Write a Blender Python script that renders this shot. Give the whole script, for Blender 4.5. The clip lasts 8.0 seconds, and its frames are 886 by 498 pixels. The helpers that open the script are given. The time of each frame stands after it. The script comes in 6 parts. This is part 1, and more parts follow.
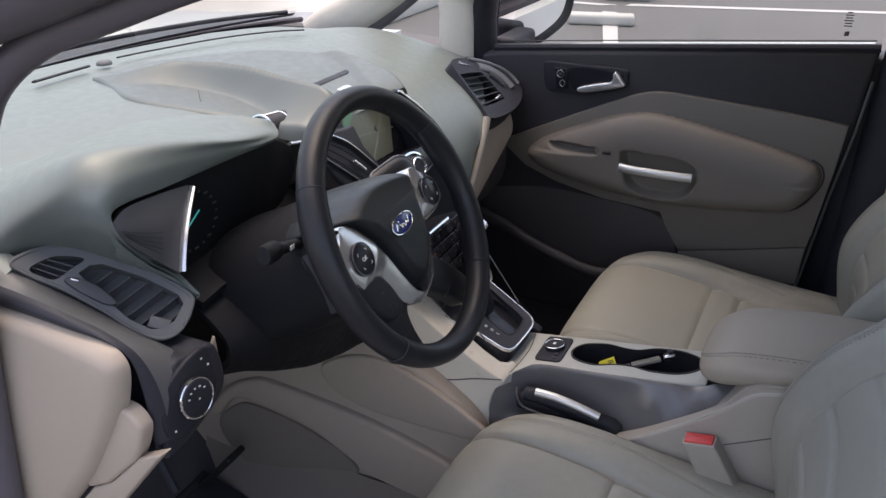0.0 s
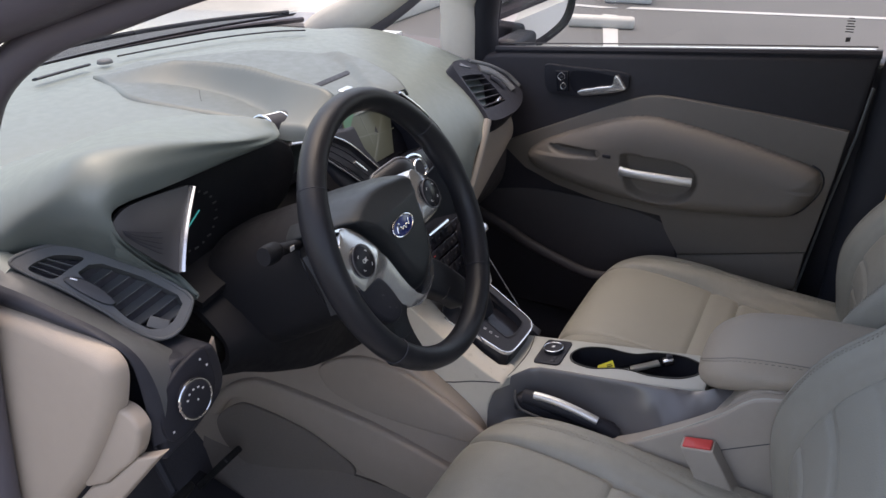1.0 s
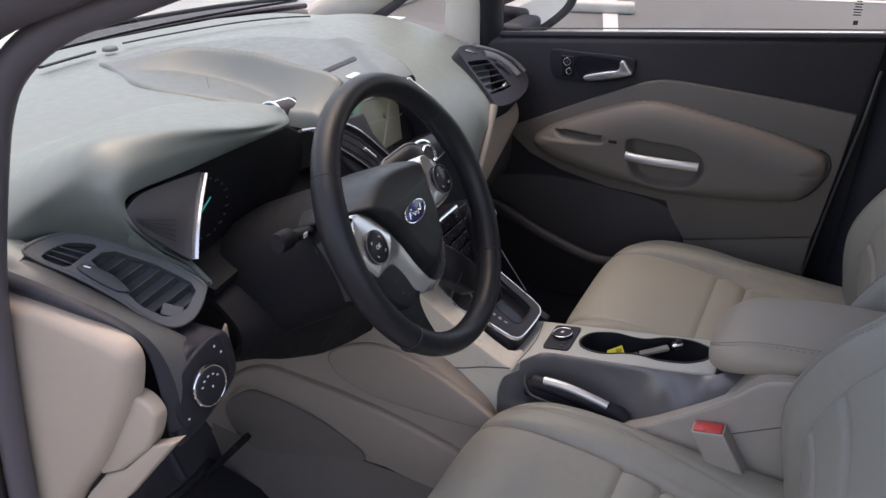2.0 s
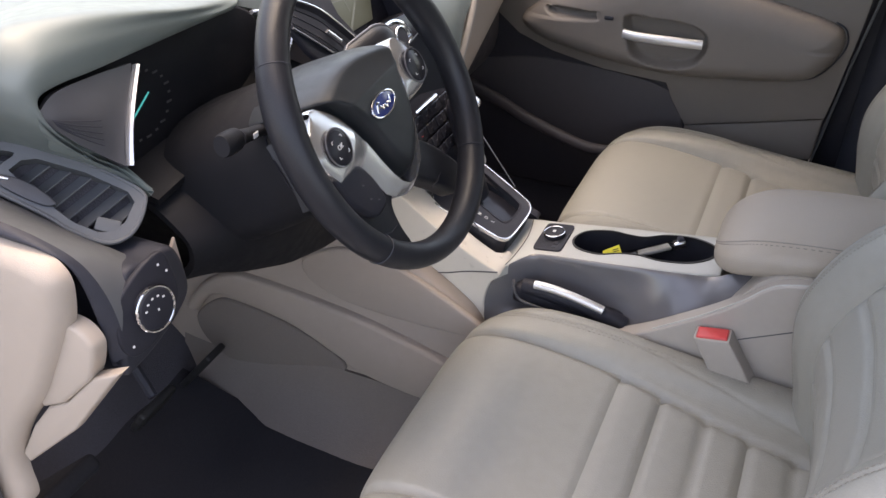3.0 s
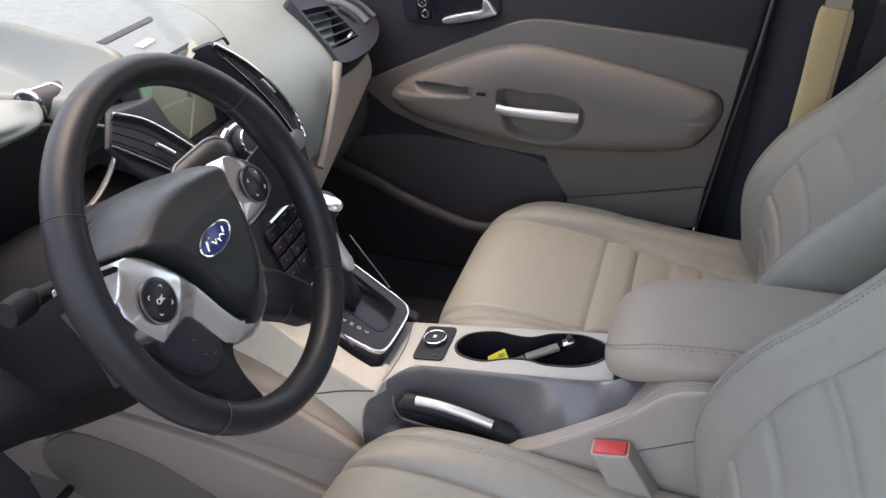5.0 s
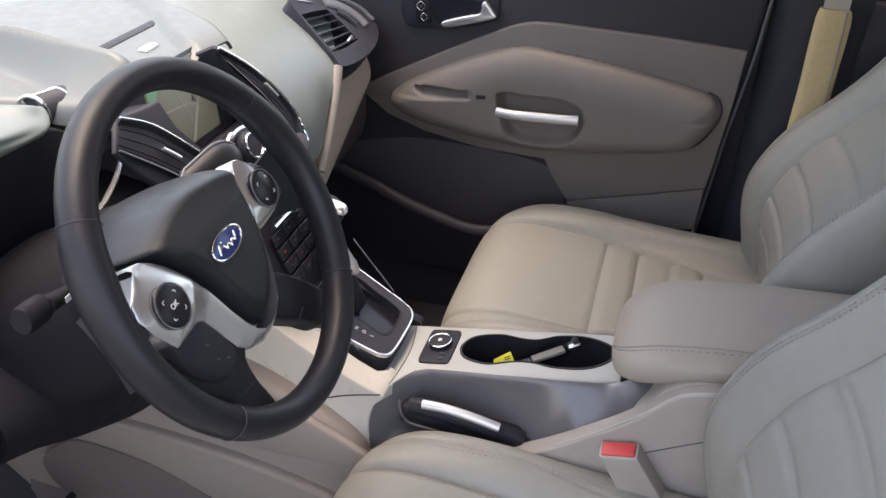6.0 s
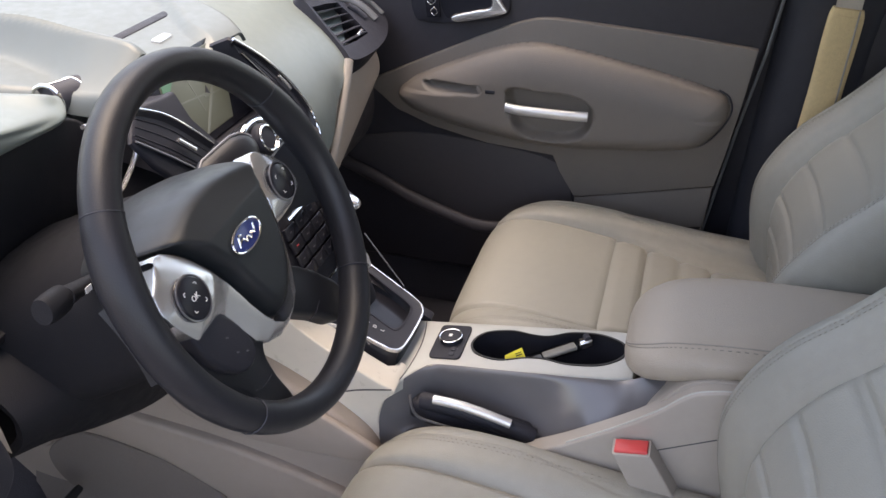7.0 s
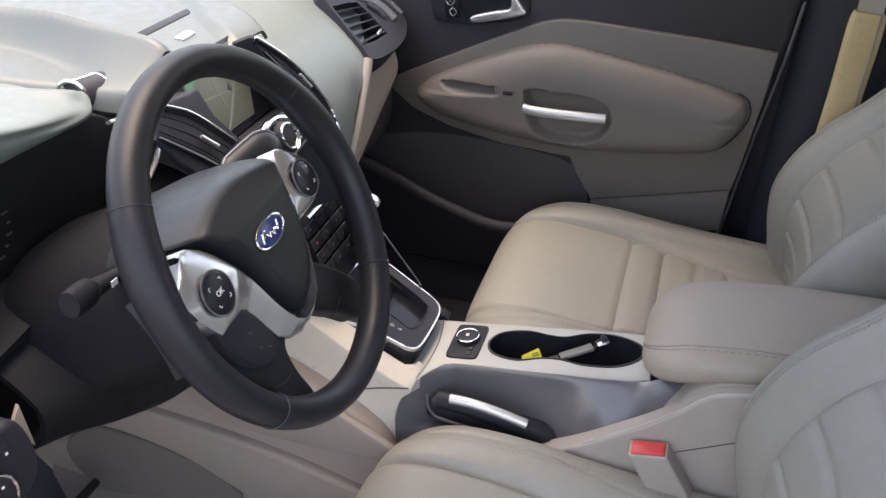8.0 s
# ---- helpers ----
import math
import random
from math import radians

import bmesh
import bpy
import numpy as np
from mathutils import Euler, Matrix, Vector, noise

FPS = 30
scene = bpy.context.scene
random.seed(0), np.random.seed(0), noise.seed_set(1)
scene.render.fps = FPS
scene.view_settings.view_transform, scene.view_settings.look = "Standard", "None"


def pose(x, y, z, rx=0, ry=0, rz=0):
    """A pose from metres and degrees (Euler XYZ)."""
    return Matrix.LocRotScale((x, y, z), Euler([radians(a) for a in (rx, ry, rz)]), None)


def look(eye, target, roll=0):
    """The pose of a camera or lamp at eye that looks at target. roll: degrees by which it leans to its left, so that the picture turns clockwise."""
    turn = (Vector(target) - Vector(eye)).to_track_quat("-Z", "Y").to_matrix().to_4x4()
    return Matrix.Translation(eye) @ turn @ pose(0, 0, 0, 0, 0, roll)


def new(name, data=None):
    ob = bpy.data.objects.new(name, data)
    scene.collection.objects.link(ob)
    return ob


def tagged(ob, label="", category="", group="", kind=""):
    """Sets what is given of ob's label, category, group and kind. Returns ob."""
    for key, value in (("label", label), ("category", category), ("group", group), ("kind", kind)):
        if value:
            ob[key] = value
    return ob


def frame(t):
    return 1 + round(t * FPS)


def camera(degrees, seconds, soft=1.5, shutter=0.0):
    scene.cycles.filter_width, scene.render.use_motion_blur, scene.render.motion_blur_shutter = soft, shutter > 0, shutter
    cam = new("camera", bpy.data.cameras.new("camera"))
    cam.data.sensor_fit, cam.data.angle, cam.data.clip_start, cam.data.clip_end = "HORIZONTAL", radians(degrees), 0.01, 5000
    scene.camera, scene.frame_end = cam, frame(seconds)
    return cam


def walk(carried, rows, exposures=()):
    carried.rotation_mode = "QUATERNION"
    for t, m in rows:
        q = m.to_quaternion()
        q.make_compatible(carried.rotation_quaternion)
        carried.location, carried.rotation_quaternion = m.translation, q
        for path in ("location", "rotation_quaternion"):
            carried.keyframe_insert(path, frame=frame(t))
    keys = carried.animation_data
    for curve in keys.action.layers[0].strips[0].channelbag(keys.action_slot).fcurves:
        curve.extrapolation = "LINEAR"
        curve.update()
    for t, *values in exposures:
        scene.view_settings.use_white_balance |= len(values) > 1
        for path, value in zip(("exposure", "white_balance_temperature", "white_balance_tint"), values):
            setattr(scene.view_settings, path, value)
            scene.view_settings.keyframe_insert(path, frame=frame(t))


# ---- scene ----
cam = camera(54.0, 8.0)
PATH = [
    (0, (-1.288, -0.489, 1.456), (0.345, 0.28, 0.594), 0.1),
    (0.5, (-1.287, -0.486, 1.456), (0.345, 0.282, 0.594), 0.3),
    (1, (-1.287, -0.485, 1.457), (0.349, 0.28, 0.597), 0.7),
    (2.3, (-1.296, -0.466, 1.452), (0.317, 0.279, 0.535), 0.1),
    (2.5, (-1.284, -0.468, 1.442), (0.29, 0.266, 0.45), -0.6),
    (2.8, (-1.236, -0.442, 1.423), (0.292, 0.261, 0.34), -0.6),
    (3, (-1.17, -0.435, 1.408), (0.341, 0.254, 0.294), -0.6),
    (3.5, (-1.052, -0.45, 1.423), (0.519, 0.275, 0.421), -0.2),
    (4, (-1.008, -0.459, 1.415), (0.582, 0.171, 0.378), -0.5),
    (4.5, (-0.999, -0.434, 1.418), (0.625, 0.095, 0.378), -0.5),
    (5, (-1.004, -0.422, 1.422), (0.636, 0.076, 0.392), -0.4),
    (6.5, (-1.01, -0.386, 1.419), (0.643, 0.08, 0.394), -0.2),
    (7, (-1.013, -0.375, 1.417), (0.637, 0.089, 0.386), 0.4),
    (7.5, (-1.02, -0.367, 1.416), (0.632, 0.115, 0.397), 0.8),
    (8, (-1.02, -0.365, 1.416), (0.624, 0.122, 0.388), 0.7),
]
EXPOSURES = [(0, 1.72, 7850, 19), (1.2, 1.72, 7850, 19), (2.3, 1.80, 8050, 22), (2.6, 2.06, 8150, 21.5), (3.0, 2.52, 8300, 20.5), (3.5, 2.72, 8050, 17.5), (4.0, 2.52, 8250, 20), (8.0, 2.52, 8250, 20)]
walk(cam, [(t, look(eye, target, roll)) for t, eye, target, roll in PATH], EXPOSURES)

# ---------------------------------------------------------------- light
WORLD = bpy.data.worlds.new("sky")
scene.world = WORLD
WORLD.use_nodes = True
_wn = WORLD.node_tree.nodes
_sky = _wn.new("ShaderNodeTexSky")
_sky.sky_type = "NISHITA"
_sky.sun_disc = False
_sky.sun_elevation = radians(81)
_sky.sun_rotation = radians(50)
_sky.air_density, _sky.dust_density = 1.0, 2.5
_wn["Background"].inputs["Strength"].default_value = 0.15
WORLD.node_tree.links.new(_sky.outputs[0], _wn["Background"].inputs["Color"])
sun = new("sun", bpy.data.lights.new("sun", "SUN"))
sun.data.energy, sun.data.angle, sun.data.color = 0.6, radians(72), (1.0, 0.98, 0.95)
sun.matrix_world = look((0.8, 0.7, 7.0), (0, 0, 0))


# ---------------------------------------------------------------- materials
def mat(name, color, rough=0.5, metal=0.0, vary=0.06, grain=60.0, bump=0.05, fine=700.0, spec=0.5, coat=0.0, emit=0.0, cells=False, blotch=4.0):
    """A surface with colour drift at two scales, and fine relief."""
    m = bpy.data.materials.new(name)
    m.use_nodes = True
    nt = m.node_tree
    p = nt.nodes["Principled BSDF"]
    tc = nt.nodes.new("ShaderNodeTexCoord")
    big, small = nt.nodes.new("ShaderNodeTexNoise"), nt.nodes.new("ShaderNodeTexNoise")
    big.inputs["Scale"].default_value, small.inputs["Scale"].default_value = blotch, grain
    big.inputs["Detail"].default_value, small.inputs["Detail"].default_value = 3, 4
    add = nt.nodes.new("ShaderNodeMath")
    add.operation = "ADD"
    nt.links.new(tc.outputs["Object"], big.inputs["Vector"])
    nt.links.new(tc.outputs["Object"], small.inputs["Vector"])
    nt.links.new(big.outputs["Fac"], add.inputs[0])
    nt.links.new(small.outputs["Fac"], add.inputs[1])
    span = nt.nodes.new("ShaderNodeMapRange")
    span.inputs["From Min"].default_value, span.inputs["From Max"].default_value = 0.6, 1.4
    span.inputs["To Min"].default_value, span.inputs["To Max"].default_value = 1 - vary, 1 + vary
    nt.links.new(add.outputs[0], span.inputs["Value"])
    mix = nt.nodes.new("ShaderNodeVectorMath")
    mix.operation = "SCALE"
    mix.inputs[0].default_value = color
    nt.links.new(span.outputs["Result"], mix.inputs["Scale"])
    nt.links.new(mix.outputs[0], p.inputs["Base Color"])
    rmap = nt.nodes.new("ShaderNodeMapRange")
    rmap.inputs["From Min"].default_value, rmap.inputs["From Max"].default_value = 0.3, 0.7
    rmap.inputs["To Min"].default_value, rmap.inputs["To Max"].default_value = max(0.02, rough * (0.88 if bump else 0.98)), min(1, rough * (1.12 if bump else 1.02))
    nt.links.new(small.outputs["Fac"], rmap.inputs["Value"])
    nt.links.new(rmap.outputs["Result"], p.inputs["Roughness"])
    p.inputs["Metallic"].default_value = metal
    p.inputs["Specular IOR Level"].default_value = spec
    p.inputs["Coat Weight"].default_value = coat
    p.inputs["Coat Roughness"].default_value = 0.08
    if bump:
        b = nt.nodes.new("ShaderNodeBump")
        b.inputs["Strength"].default_value = bump
        b.inputs["Distance"].default_value = 0.001
        if cells:
            h = nt.nodes.new("ShaderNodeTexVoronoi")
            h.inputs["Scale"].default_value = fine
            out = h.outputs["Distance"]
        else:
            h = nt.nodes.new("ShaderNodeTexNoise")
            h.inputs["Scale"].default_value = fine
            h.inputs["Detail"].default_value = 2
            out = h.outputs["Fac"]
        nt.links.new(tc.outputs["Object"], h.inputs["Vector"])
        nt.links.new(out, b.inputs["Height"])
        nt.links.new(b.outputs["Normal"], p.inputs["Normal"])
    if emit:
        p.inputs["Emission Color"].default_value = (*color, 1)
        p.inputs["Emission Strength"].default_value = emit
    return m


def glass_mat(name, color, rough=0.0, clear=0.9):
    """Thin pane: mostly clear, with gloss by Fresnel."""
    m = bpy.data.materials.new(name)
    m.use_nodes = True
    nt = m.node_tree
    nt.nodes.remove(nt.nodes["Principled BSDF"])
    out = nt.nodes["Material Output"]
    t, g, f, x = (nt.nodes.new(k) for k in ("ShaderNodeBsdfTransparent", "ShaderNodeBsdfGlossy", "ShaderNodeLayerWeight", "ShaderNodeMixShader"))
    t.inputs["Color"].default_value = (*color, 1)
    g.inputs["Roughness"].default_value = rough
    f.inputs["Blend"].default_value = 0.5
    p, a = nt.nodes.new("ShaderNodeMath"), nt.nodes.new("ShaderNodeMath")
    p.operation, a.operation = "POWER", "MULTIPLY_ADD"
    p.inputs[1].default_value = 5.0
    a.inputs[1].default_value, a.inputs[2].default_value = 0.45, 0.03
    nt.links.new(f.outputs["Facing"], p.inputs[0])
    nt.links.new(p.outputs[0], a.inputs[0])
    nt.links.new(a.outputs[0], x.inputs[0])
    nt.links.new(t.outputs[0], x.inputs[1])
    nt.links.new(g.outputs[0], x.inputs[2])
    nt.links.new(x.outputs[0], out.inputs["Surface"])
    return m


M_DASH = mat("soft_dash_vinyl", (0.132, 0.160, 0.152), 0.46, spec=0.8, vary=0.02, bump=0.03, fine=900, cells=True)
# darker copy of the dash vinyl: the centre cover's shading put into its colour
M_DASH_SHADE = mat("shaded_dash_vinyl", (0.098, 0.117, 0.114), 0.46, spec=0.7, vary=0.02, bump=0.03, fine=900, cells=True)
M_BLACK = mat("black_plastic", (0.0235, 0.0243, 0.0315), 0.5, spec=0.22, vary=0.15, bump=0.2, fine=900, cells=True)
M_MATT = mat("matt_black_plastic", (0.0115, 0.0120, 0.0145), 0.6, spec=0.15, vary=0.12, bump=0.2, fine=900, cells=True)
M_DARK = mat("charcoal_plastic", (0.0325, 0.0340, 0.043), 0.5, spec=0.28, vary=0.12, bump=0.2, fine=900, cells=True)
M_GLOSS = mat("piano_black", (0.0160, 0.0168, 0.0225), 0.2, vary=0.06, bump=0.0, spec=0.25)
M_WHEEL = mat("black_leather", (0.0135, 0.0145, 0.0182), 0.42, spec=0.35, vary=0.12, bump=0.10, fine=600, cells=True)
M_PAD = mat("airbag_cover", (0.0115, 0.0143, 0.0170), 0.42, spec=0.45, vary=0.08, bump=0.10, fine=800, cells=True)
M_BEIGE = mat("beige_trim_plastic", (0.40, 0.335, 0.275), 0.55, vary=0.05, bump=0.2, fine=800, cells=True)
M_DOORTOP = mat("charcoal_door_vinyl", (0.0345, 0.0325, 0.0385), 0.5, spec=0.28, vary=0.12, bump=0.2, fine=900, cells=True)
M_DOOR = mat("taupe_door_vinyl", (0.158, 0.139, 0.122), 0.55, vary=0.06, bump=0.3, fine=700, cells=True)
M_LEATHER = mat("greige_leather", (0.268, 0.262, 0.229), 0.48, vary=0.07, bump=0.22, fine=550, cells=True)
M_ARM = mat("greige_armrest_vinyl", (0.345, 0.304, 0.252), 0.5, vary=0.05, bump=0.35, fine=600, cells=True)
M_THREAD = mat("seam_thread", (0.27, 0.25, 0.22), 0.8, vary=0.1, bump=0.2)
M_FOOT = mat("taupe_footwell_plastic", (0.320, 0.268, 0.228), 0.6, vary=0.06, bump=0.2, fine=700, cells=True)
M_FOOTC = mat("taupe_footwell_carpet", (0.165, 0.14, 0.122), 0.95, vary=0.12, grain=200, bump=0.7, fine=450)
M_CONSOLE = mat("greige_console_plastic", (0.350, 0.318, 0.280), 0.45, vary=0.05, bump=0.15, fine=900)
M_CREAM = mat("champagne_satin_trim", (0.40, 0.402, 0.368), 0.35, vary=0.05, bump=0.08, spec=0.6)
# brighter copy of the champagne trim: light on the console flank painted in
M_CREAM_LIT = mat("champagne_trim_lit", (0.60, 0.555, 0.475), 0.3, vary=0.04, bump=0.05, spec=0.6)
M_SCOOP = mat("grey_satin_plastic", (0.112, 0.111, 0.119), 0.22, spec=0.7, vary=0.02, bump=0.0)
M_SILVER = mat("satin_silver", (0.72, 0.72, 0.72), 0.26, metal=0.85, vary=0.02, bump=0.0)
M_SATIN = mat("brushed_silver", (0.70, 0.70, 0.69), 0.42, metal=0.7, vary=0.03, bump=0.05)
M_VANE = mat("grey_vent_plastic", (0.102, 0.108, 0.113), 0.5, vary=0.06, bump=0.1)
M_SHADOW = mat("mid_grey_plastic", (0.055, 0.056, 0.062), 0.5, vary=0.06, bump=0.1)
M_CHROME = mat("chrome", (0.8, 0.8, 0.8), 0.1, metal=1.0, vary=0.02, bump=0.0)
M_CARPET = mat("dark_carpet", (0.060, 0.057, 0.066), 0.95, vary=0.3, grain=220, bump=0.9, fine=500)
M_MAT = mat("black_mat_carpet", (0.0150, 0.0145, 0.0185), 0.95, vary=0.3, grain=220, bump=0.9, fine=500)
M_RUBBER = mat("black_rubber", (0.010, 0.010, 0.011), 0.65, vary=0.15, bump=0.3)
M_RED = mat("red_push_button", (0.62, 0.06, 0.06), 0.4, vary=0.06, bump=0.05)
M_BLUE = mat("blue_enamel", (0.015, 0.03, 0.16), 0.2, vary=0.05, bump=0.0, coat=0.5)
M_WHITE = mat("white_print", (0.7, 0.7, 0.7), 0.6, vary=0.05, bump=0.0)
M_YELLOW = mat("yellow_card", (0.75, 0.66, 0.05), 0.6, vary=0.08, bump=0.1)
# taupe darkened to paint in shade; also serves for joints and etched marks
M_TAUPE_SHADE = mat("shaded_taupe_trim", (0.058, 0.051, 0.054), 0.6, vary=0.06, bump=0.2, fine=700, cells=True)
M_BELT = mat("tan_sheepskin_pad", (0.55, 0.42, 0.23), 0.85, vary=0.12, grain=150, bump=0.8, fine=400)
M_WEB = mat("belt_webbing", (0.42, 0.38, 0.33), 0.8, vary=0.1, grain=300, bump=0.6, fine=900)
M_HEAD = mat("roof_lining", (0.55, 0.52, 0.47), 0.9, vary=0.05, bump=0.4, fine=500)
M_PILLAR = mat("grey_pillar_trim", (0.095, 0.086, 0.100), 0.5, vary=0.06, bump=0.1)
M_PAINT = mat("white_car_paint", (0.72, 0.72, 0.71), 0.3, metal=0.0, vary=0.03, bump=0.0, coat=0.8)
M_ASPHALT = mat("worn_asphalt", (0.095, 0.092, 0.091), 0.9, vary=0.22, grain=14, bump=0.8, fine=120, blotch=0.5)
M_LINE = mat("road_paint", (0.40, 0.39, 0.38), 0.8, vary=0.14, grain=40, bump=0.5, fine=160)
M_CONCRETE = mat("cast_concrete", (0.42, 0.40, 0.37), 0.9, vary=0.15, grain=30, bump=0.6, fine=160)
M_WALL = mat("rendered_wall", (0.45, 0.45, 0.46), 0.9, vary=0.1, grain=8, bump=0.4, fine=90)
M_SCREEN = mat("screen_map", (0.066, 0.074, 0.058), 0.35, vary=0.12, grain=25, bump=0.0, emit=0.09)
M_MAPGREEN = mat("screen_green", (0.030, 0.105, 0.055), 0.3, vary=0.08, bump=0.0, emit=0.09)
M_MAPBLUE = mat("screen_blue", (0.085, 0.094, 0.080), 0.35, vary=0.05, bump=0.0, emit=0.09)
M_TEAL = mat("teal_needle", (0.02, 0.30, 0.32), 0.4, vary=0.02, bump=0.0, emit=0.22)
M_GLASS = glass_mat("window_glass", (0.95, 0.975, 0.96))
M_TINT = glass_mat("privacy_glass", (0.65, 0.67, 0.67))
M_CLEAR = glass_mat("clear_plastic", (0.75, 0.77, 0.78), 0.05)


# ---------------------------------------------------------------- building blocks
def thing(name, at, label, category, group="", kind=""):
    """An Empty at the thing's base, for parts to hang from."""
    e = new(name)
    e.empty_display_size = 0.05
    e.matrix_basis = Matrix.Translation(at)
    return tagged(e, label, category, group, kind)


def part(name, bm, material, parent=None, label="", sharp=40):
    """Links a bmesh, given in the world's metres, as one mesh under a thing or part."""
    me = bpy.data.meshes.new(name)
    bmesh.ops.recalc_face_normals(bm, faces=bm.faces)
    bm.to_mesh(me)
    bm.free()
    me.materials.append(material)
    me.shade_smooth()
    me.set_sharp_from_angle(angle=radians(sharp))
    ob = new(name, me)
    if parent is not None:
        ob.parent = parent
        if parent.data is None:
            ob.matrix_parent_inverse = parent.matrix_basis.inverted()
    if label:
        ob["label"] = label
    return ob


def spline(pts, n, closed=False):
    """n samples of a smooth curve through pts (tuples of any size)."""
    P = np.array(pts, float)
    k = len(P)
    ts = np.linspace(0, k if closed else k - 1, n, endpoint=not closed)
    out = []
    for t in ts:
        i = min(int(t), k - 1 if closed else k - 2)
        f = t - i
        if closed:
            a, b, c, d = P[(i - 1) % k], P[i % k], P[(i + 1) % k], P[(i + 2) % k]
        else:
            a, b, c, d = P[max(i - 1, 0)], P[i], P[i + 1], P[min(i + 2, k - 1)]
        out.append(0.5 * (2 * b + (c - a) * f + (2 * a - 5 * b + 4 * c - d) * f * f + (3 * b - a - 3 * c + d) * f ** 3))
    return np.array(out)


def quads(rows, wrap_u=False, wrap_v=False, caps=False):
    """A bmesh of quads over rows of points."""
    bm = bmesh.new()
    V = [[bm.verts.new(p) for p in r] for r in rows]
    nr, nc = len(V), len(V[0])
    for i in range(nr if wrap_v else nr - 1):
        for j in range(nc if wrap_u else nc - 1):
            q = (V[i][j], V[i][(j + 1) % nc], V[(i + 1) % nr][(j + 1) % nc], V[(i + 1) % nr][j])
            bm.faces.new(q)
    if caps:
        bm.faces.new(V[0])
        bm.faces.new(V[-1])
    return bm


def thick(bm, t):
    """Gives a sheet a thickness."""
    bmesh.ops.recalc_face_normals(bm, faces=bm.faces)
    bmesh.ops.solidify(bm, geom=bm.faces[:], thickness=t)
    return bm


def plane_at(o, n, u):
    """A frame with its origin at o, local z along n and local x along u."""
    n, u = Vector(n).normalized(), Vector(u)
    u = (u - n * u.dot(n)).normalized()
    v = n.cross(u)
    return Matrix((u, v, n)).transposed().to_4x4() if o is None else Matrix.Translation(o) @ Matrix((u, v, n)).transposed().to_4x4()


def prism(outline, depth, bevel=0.0, M=Matrix(), seg=3, low=0.0):
    """An outline in local x, y drawn out from z = low to z = depth, with its upper edge rounded."""
    bm = bmesh.new()
    a = [bm.verts.new((x, y, low)) for x, y in outline]
    b = [bm.verts.new((x, y, depth)) for x, y in outline]
    n = len(a)
    for i in range(n):
        bm.faces.new((a[i], a[(i + 1) % n], b[(i + 1) % n], b[i]))
    bm.faces.new(a[::-1])
    top = bm.faces.new(b)
    bmesh.ops.recalc_face_normals(bm, faces=bm.faces)
    if bevel:
        bmesh.ops.bevel(bm, geom=list(top.edges), offset=bevel, segments=seg, affect="EDGES", profile=0.5, clamp_overlap=True)
    bm.transform(M)
    return bm


def rbox(size, bevel=0.004, M=Matrix(), seg=3):
    """A box with all edges rounded, centred on M."""
    bm = bmesh.new()
    bmesh.ops.create_cube(bm, size=1.0)
    bmesh.ops.scale(bm, vec=size, verts=bm.verts)
    if bevel:
        bmesh.ops.bevel(bm, geom=bm.edges[:], offset=bevel, segments=seg, affect="EDGES", profile=0.5, clamp_overlap=True)
    bm.transform(M)
    return bm


def tube(path, r, seg=12, closed=False, flat=1.0, up=None):
    """A round bar along a path; r may be a number or one number for each point; flat squeezes it across up."""
    P = [Vector(p) for p in path]
    n = len(P)
    rows = []
    ref = Vector(up) if up else Vector((0.13, 0.31, 0.94))
    for i, p in enumerate(P):
        a, b = (P[i - 1], P[(i + 1) % n]) if closed else (P[max(i - 1, 0)], P[min(i + 1, n - 1)])
        t = (b - a).normalized()
        s = t.cross(ref).normalized()
        w = s.cross(t)
        rr = r[i] if hasattr(r, "__len__") else r
        rows.append([p + rr * (math.cos(q) * s + flat * math.sin(q) * w) for q in np.linspace(0, 2 * math.pi, seg, endpoint=False)])
    return quads(rows, wrap_u=True, wrap_v=closed, caps=not closed)


def ellipse(rx, ry, n=40, cx=0.0, cy=0.0, power=2.0):
    """A closed outline; power above 2 squares it off."""
    pts = []
    for a in np.linspace(0, 2 * math.pi, n, endpoint=False):
        c, s = math.cos(a), math.sin(a)
        pts.append((cx + rx * math.copysign(abs(c) ** (2 / power), c), cy + ry * math.copysign(abs(s) ** (2 / power), s)))
    return pts


def smooth_outline(pts, n=80):
    return [tuple(p) for p in spline(pts, n, closed=True)]


def ring(outer, inner, depth, M=Matrix(), bevel=0.0):
    """A flat frame between two outlines of as many points each."""
    bm = bmesh.new()
    n = len(outer)
    lo = [[bm.verts.new((x, y, 0)) for x, y in o] for o in (outer, inner)]
    hi = [[bm.verts.new((x, y, depth)) for x, y in o] for o in (outer, inner)]
    for i in range(n):
        j = (i + 1) % n
        bm.faces.new((hi[0][i], hi[0][j], hi[1][j], hi[1][i]))
        bm.faces.new((lo[0][i], lo[0][j], hi[0][j], hi[0][i]))
        bm.faces.new((lo[1][i], hi[1][i], hi[1][j], lo[1][j]))
        bm.faces.new((lo[0][i], lo[1][i], lo[1][j], lo[0][j]))
    if bevel:
        es = [e for e in bm.edges if all(abs(v.co.z - depth) < 1e-7 for v in e.verts) and len({v in hi[0] for v in e.verts}) == 1]
        bmesh.ops.bevel(bm, geom=es, offset=bevel, segments=2, affect="EDGES", profile=0.5, clamp_overlap=True)
    bm.transform(M)
    return bm


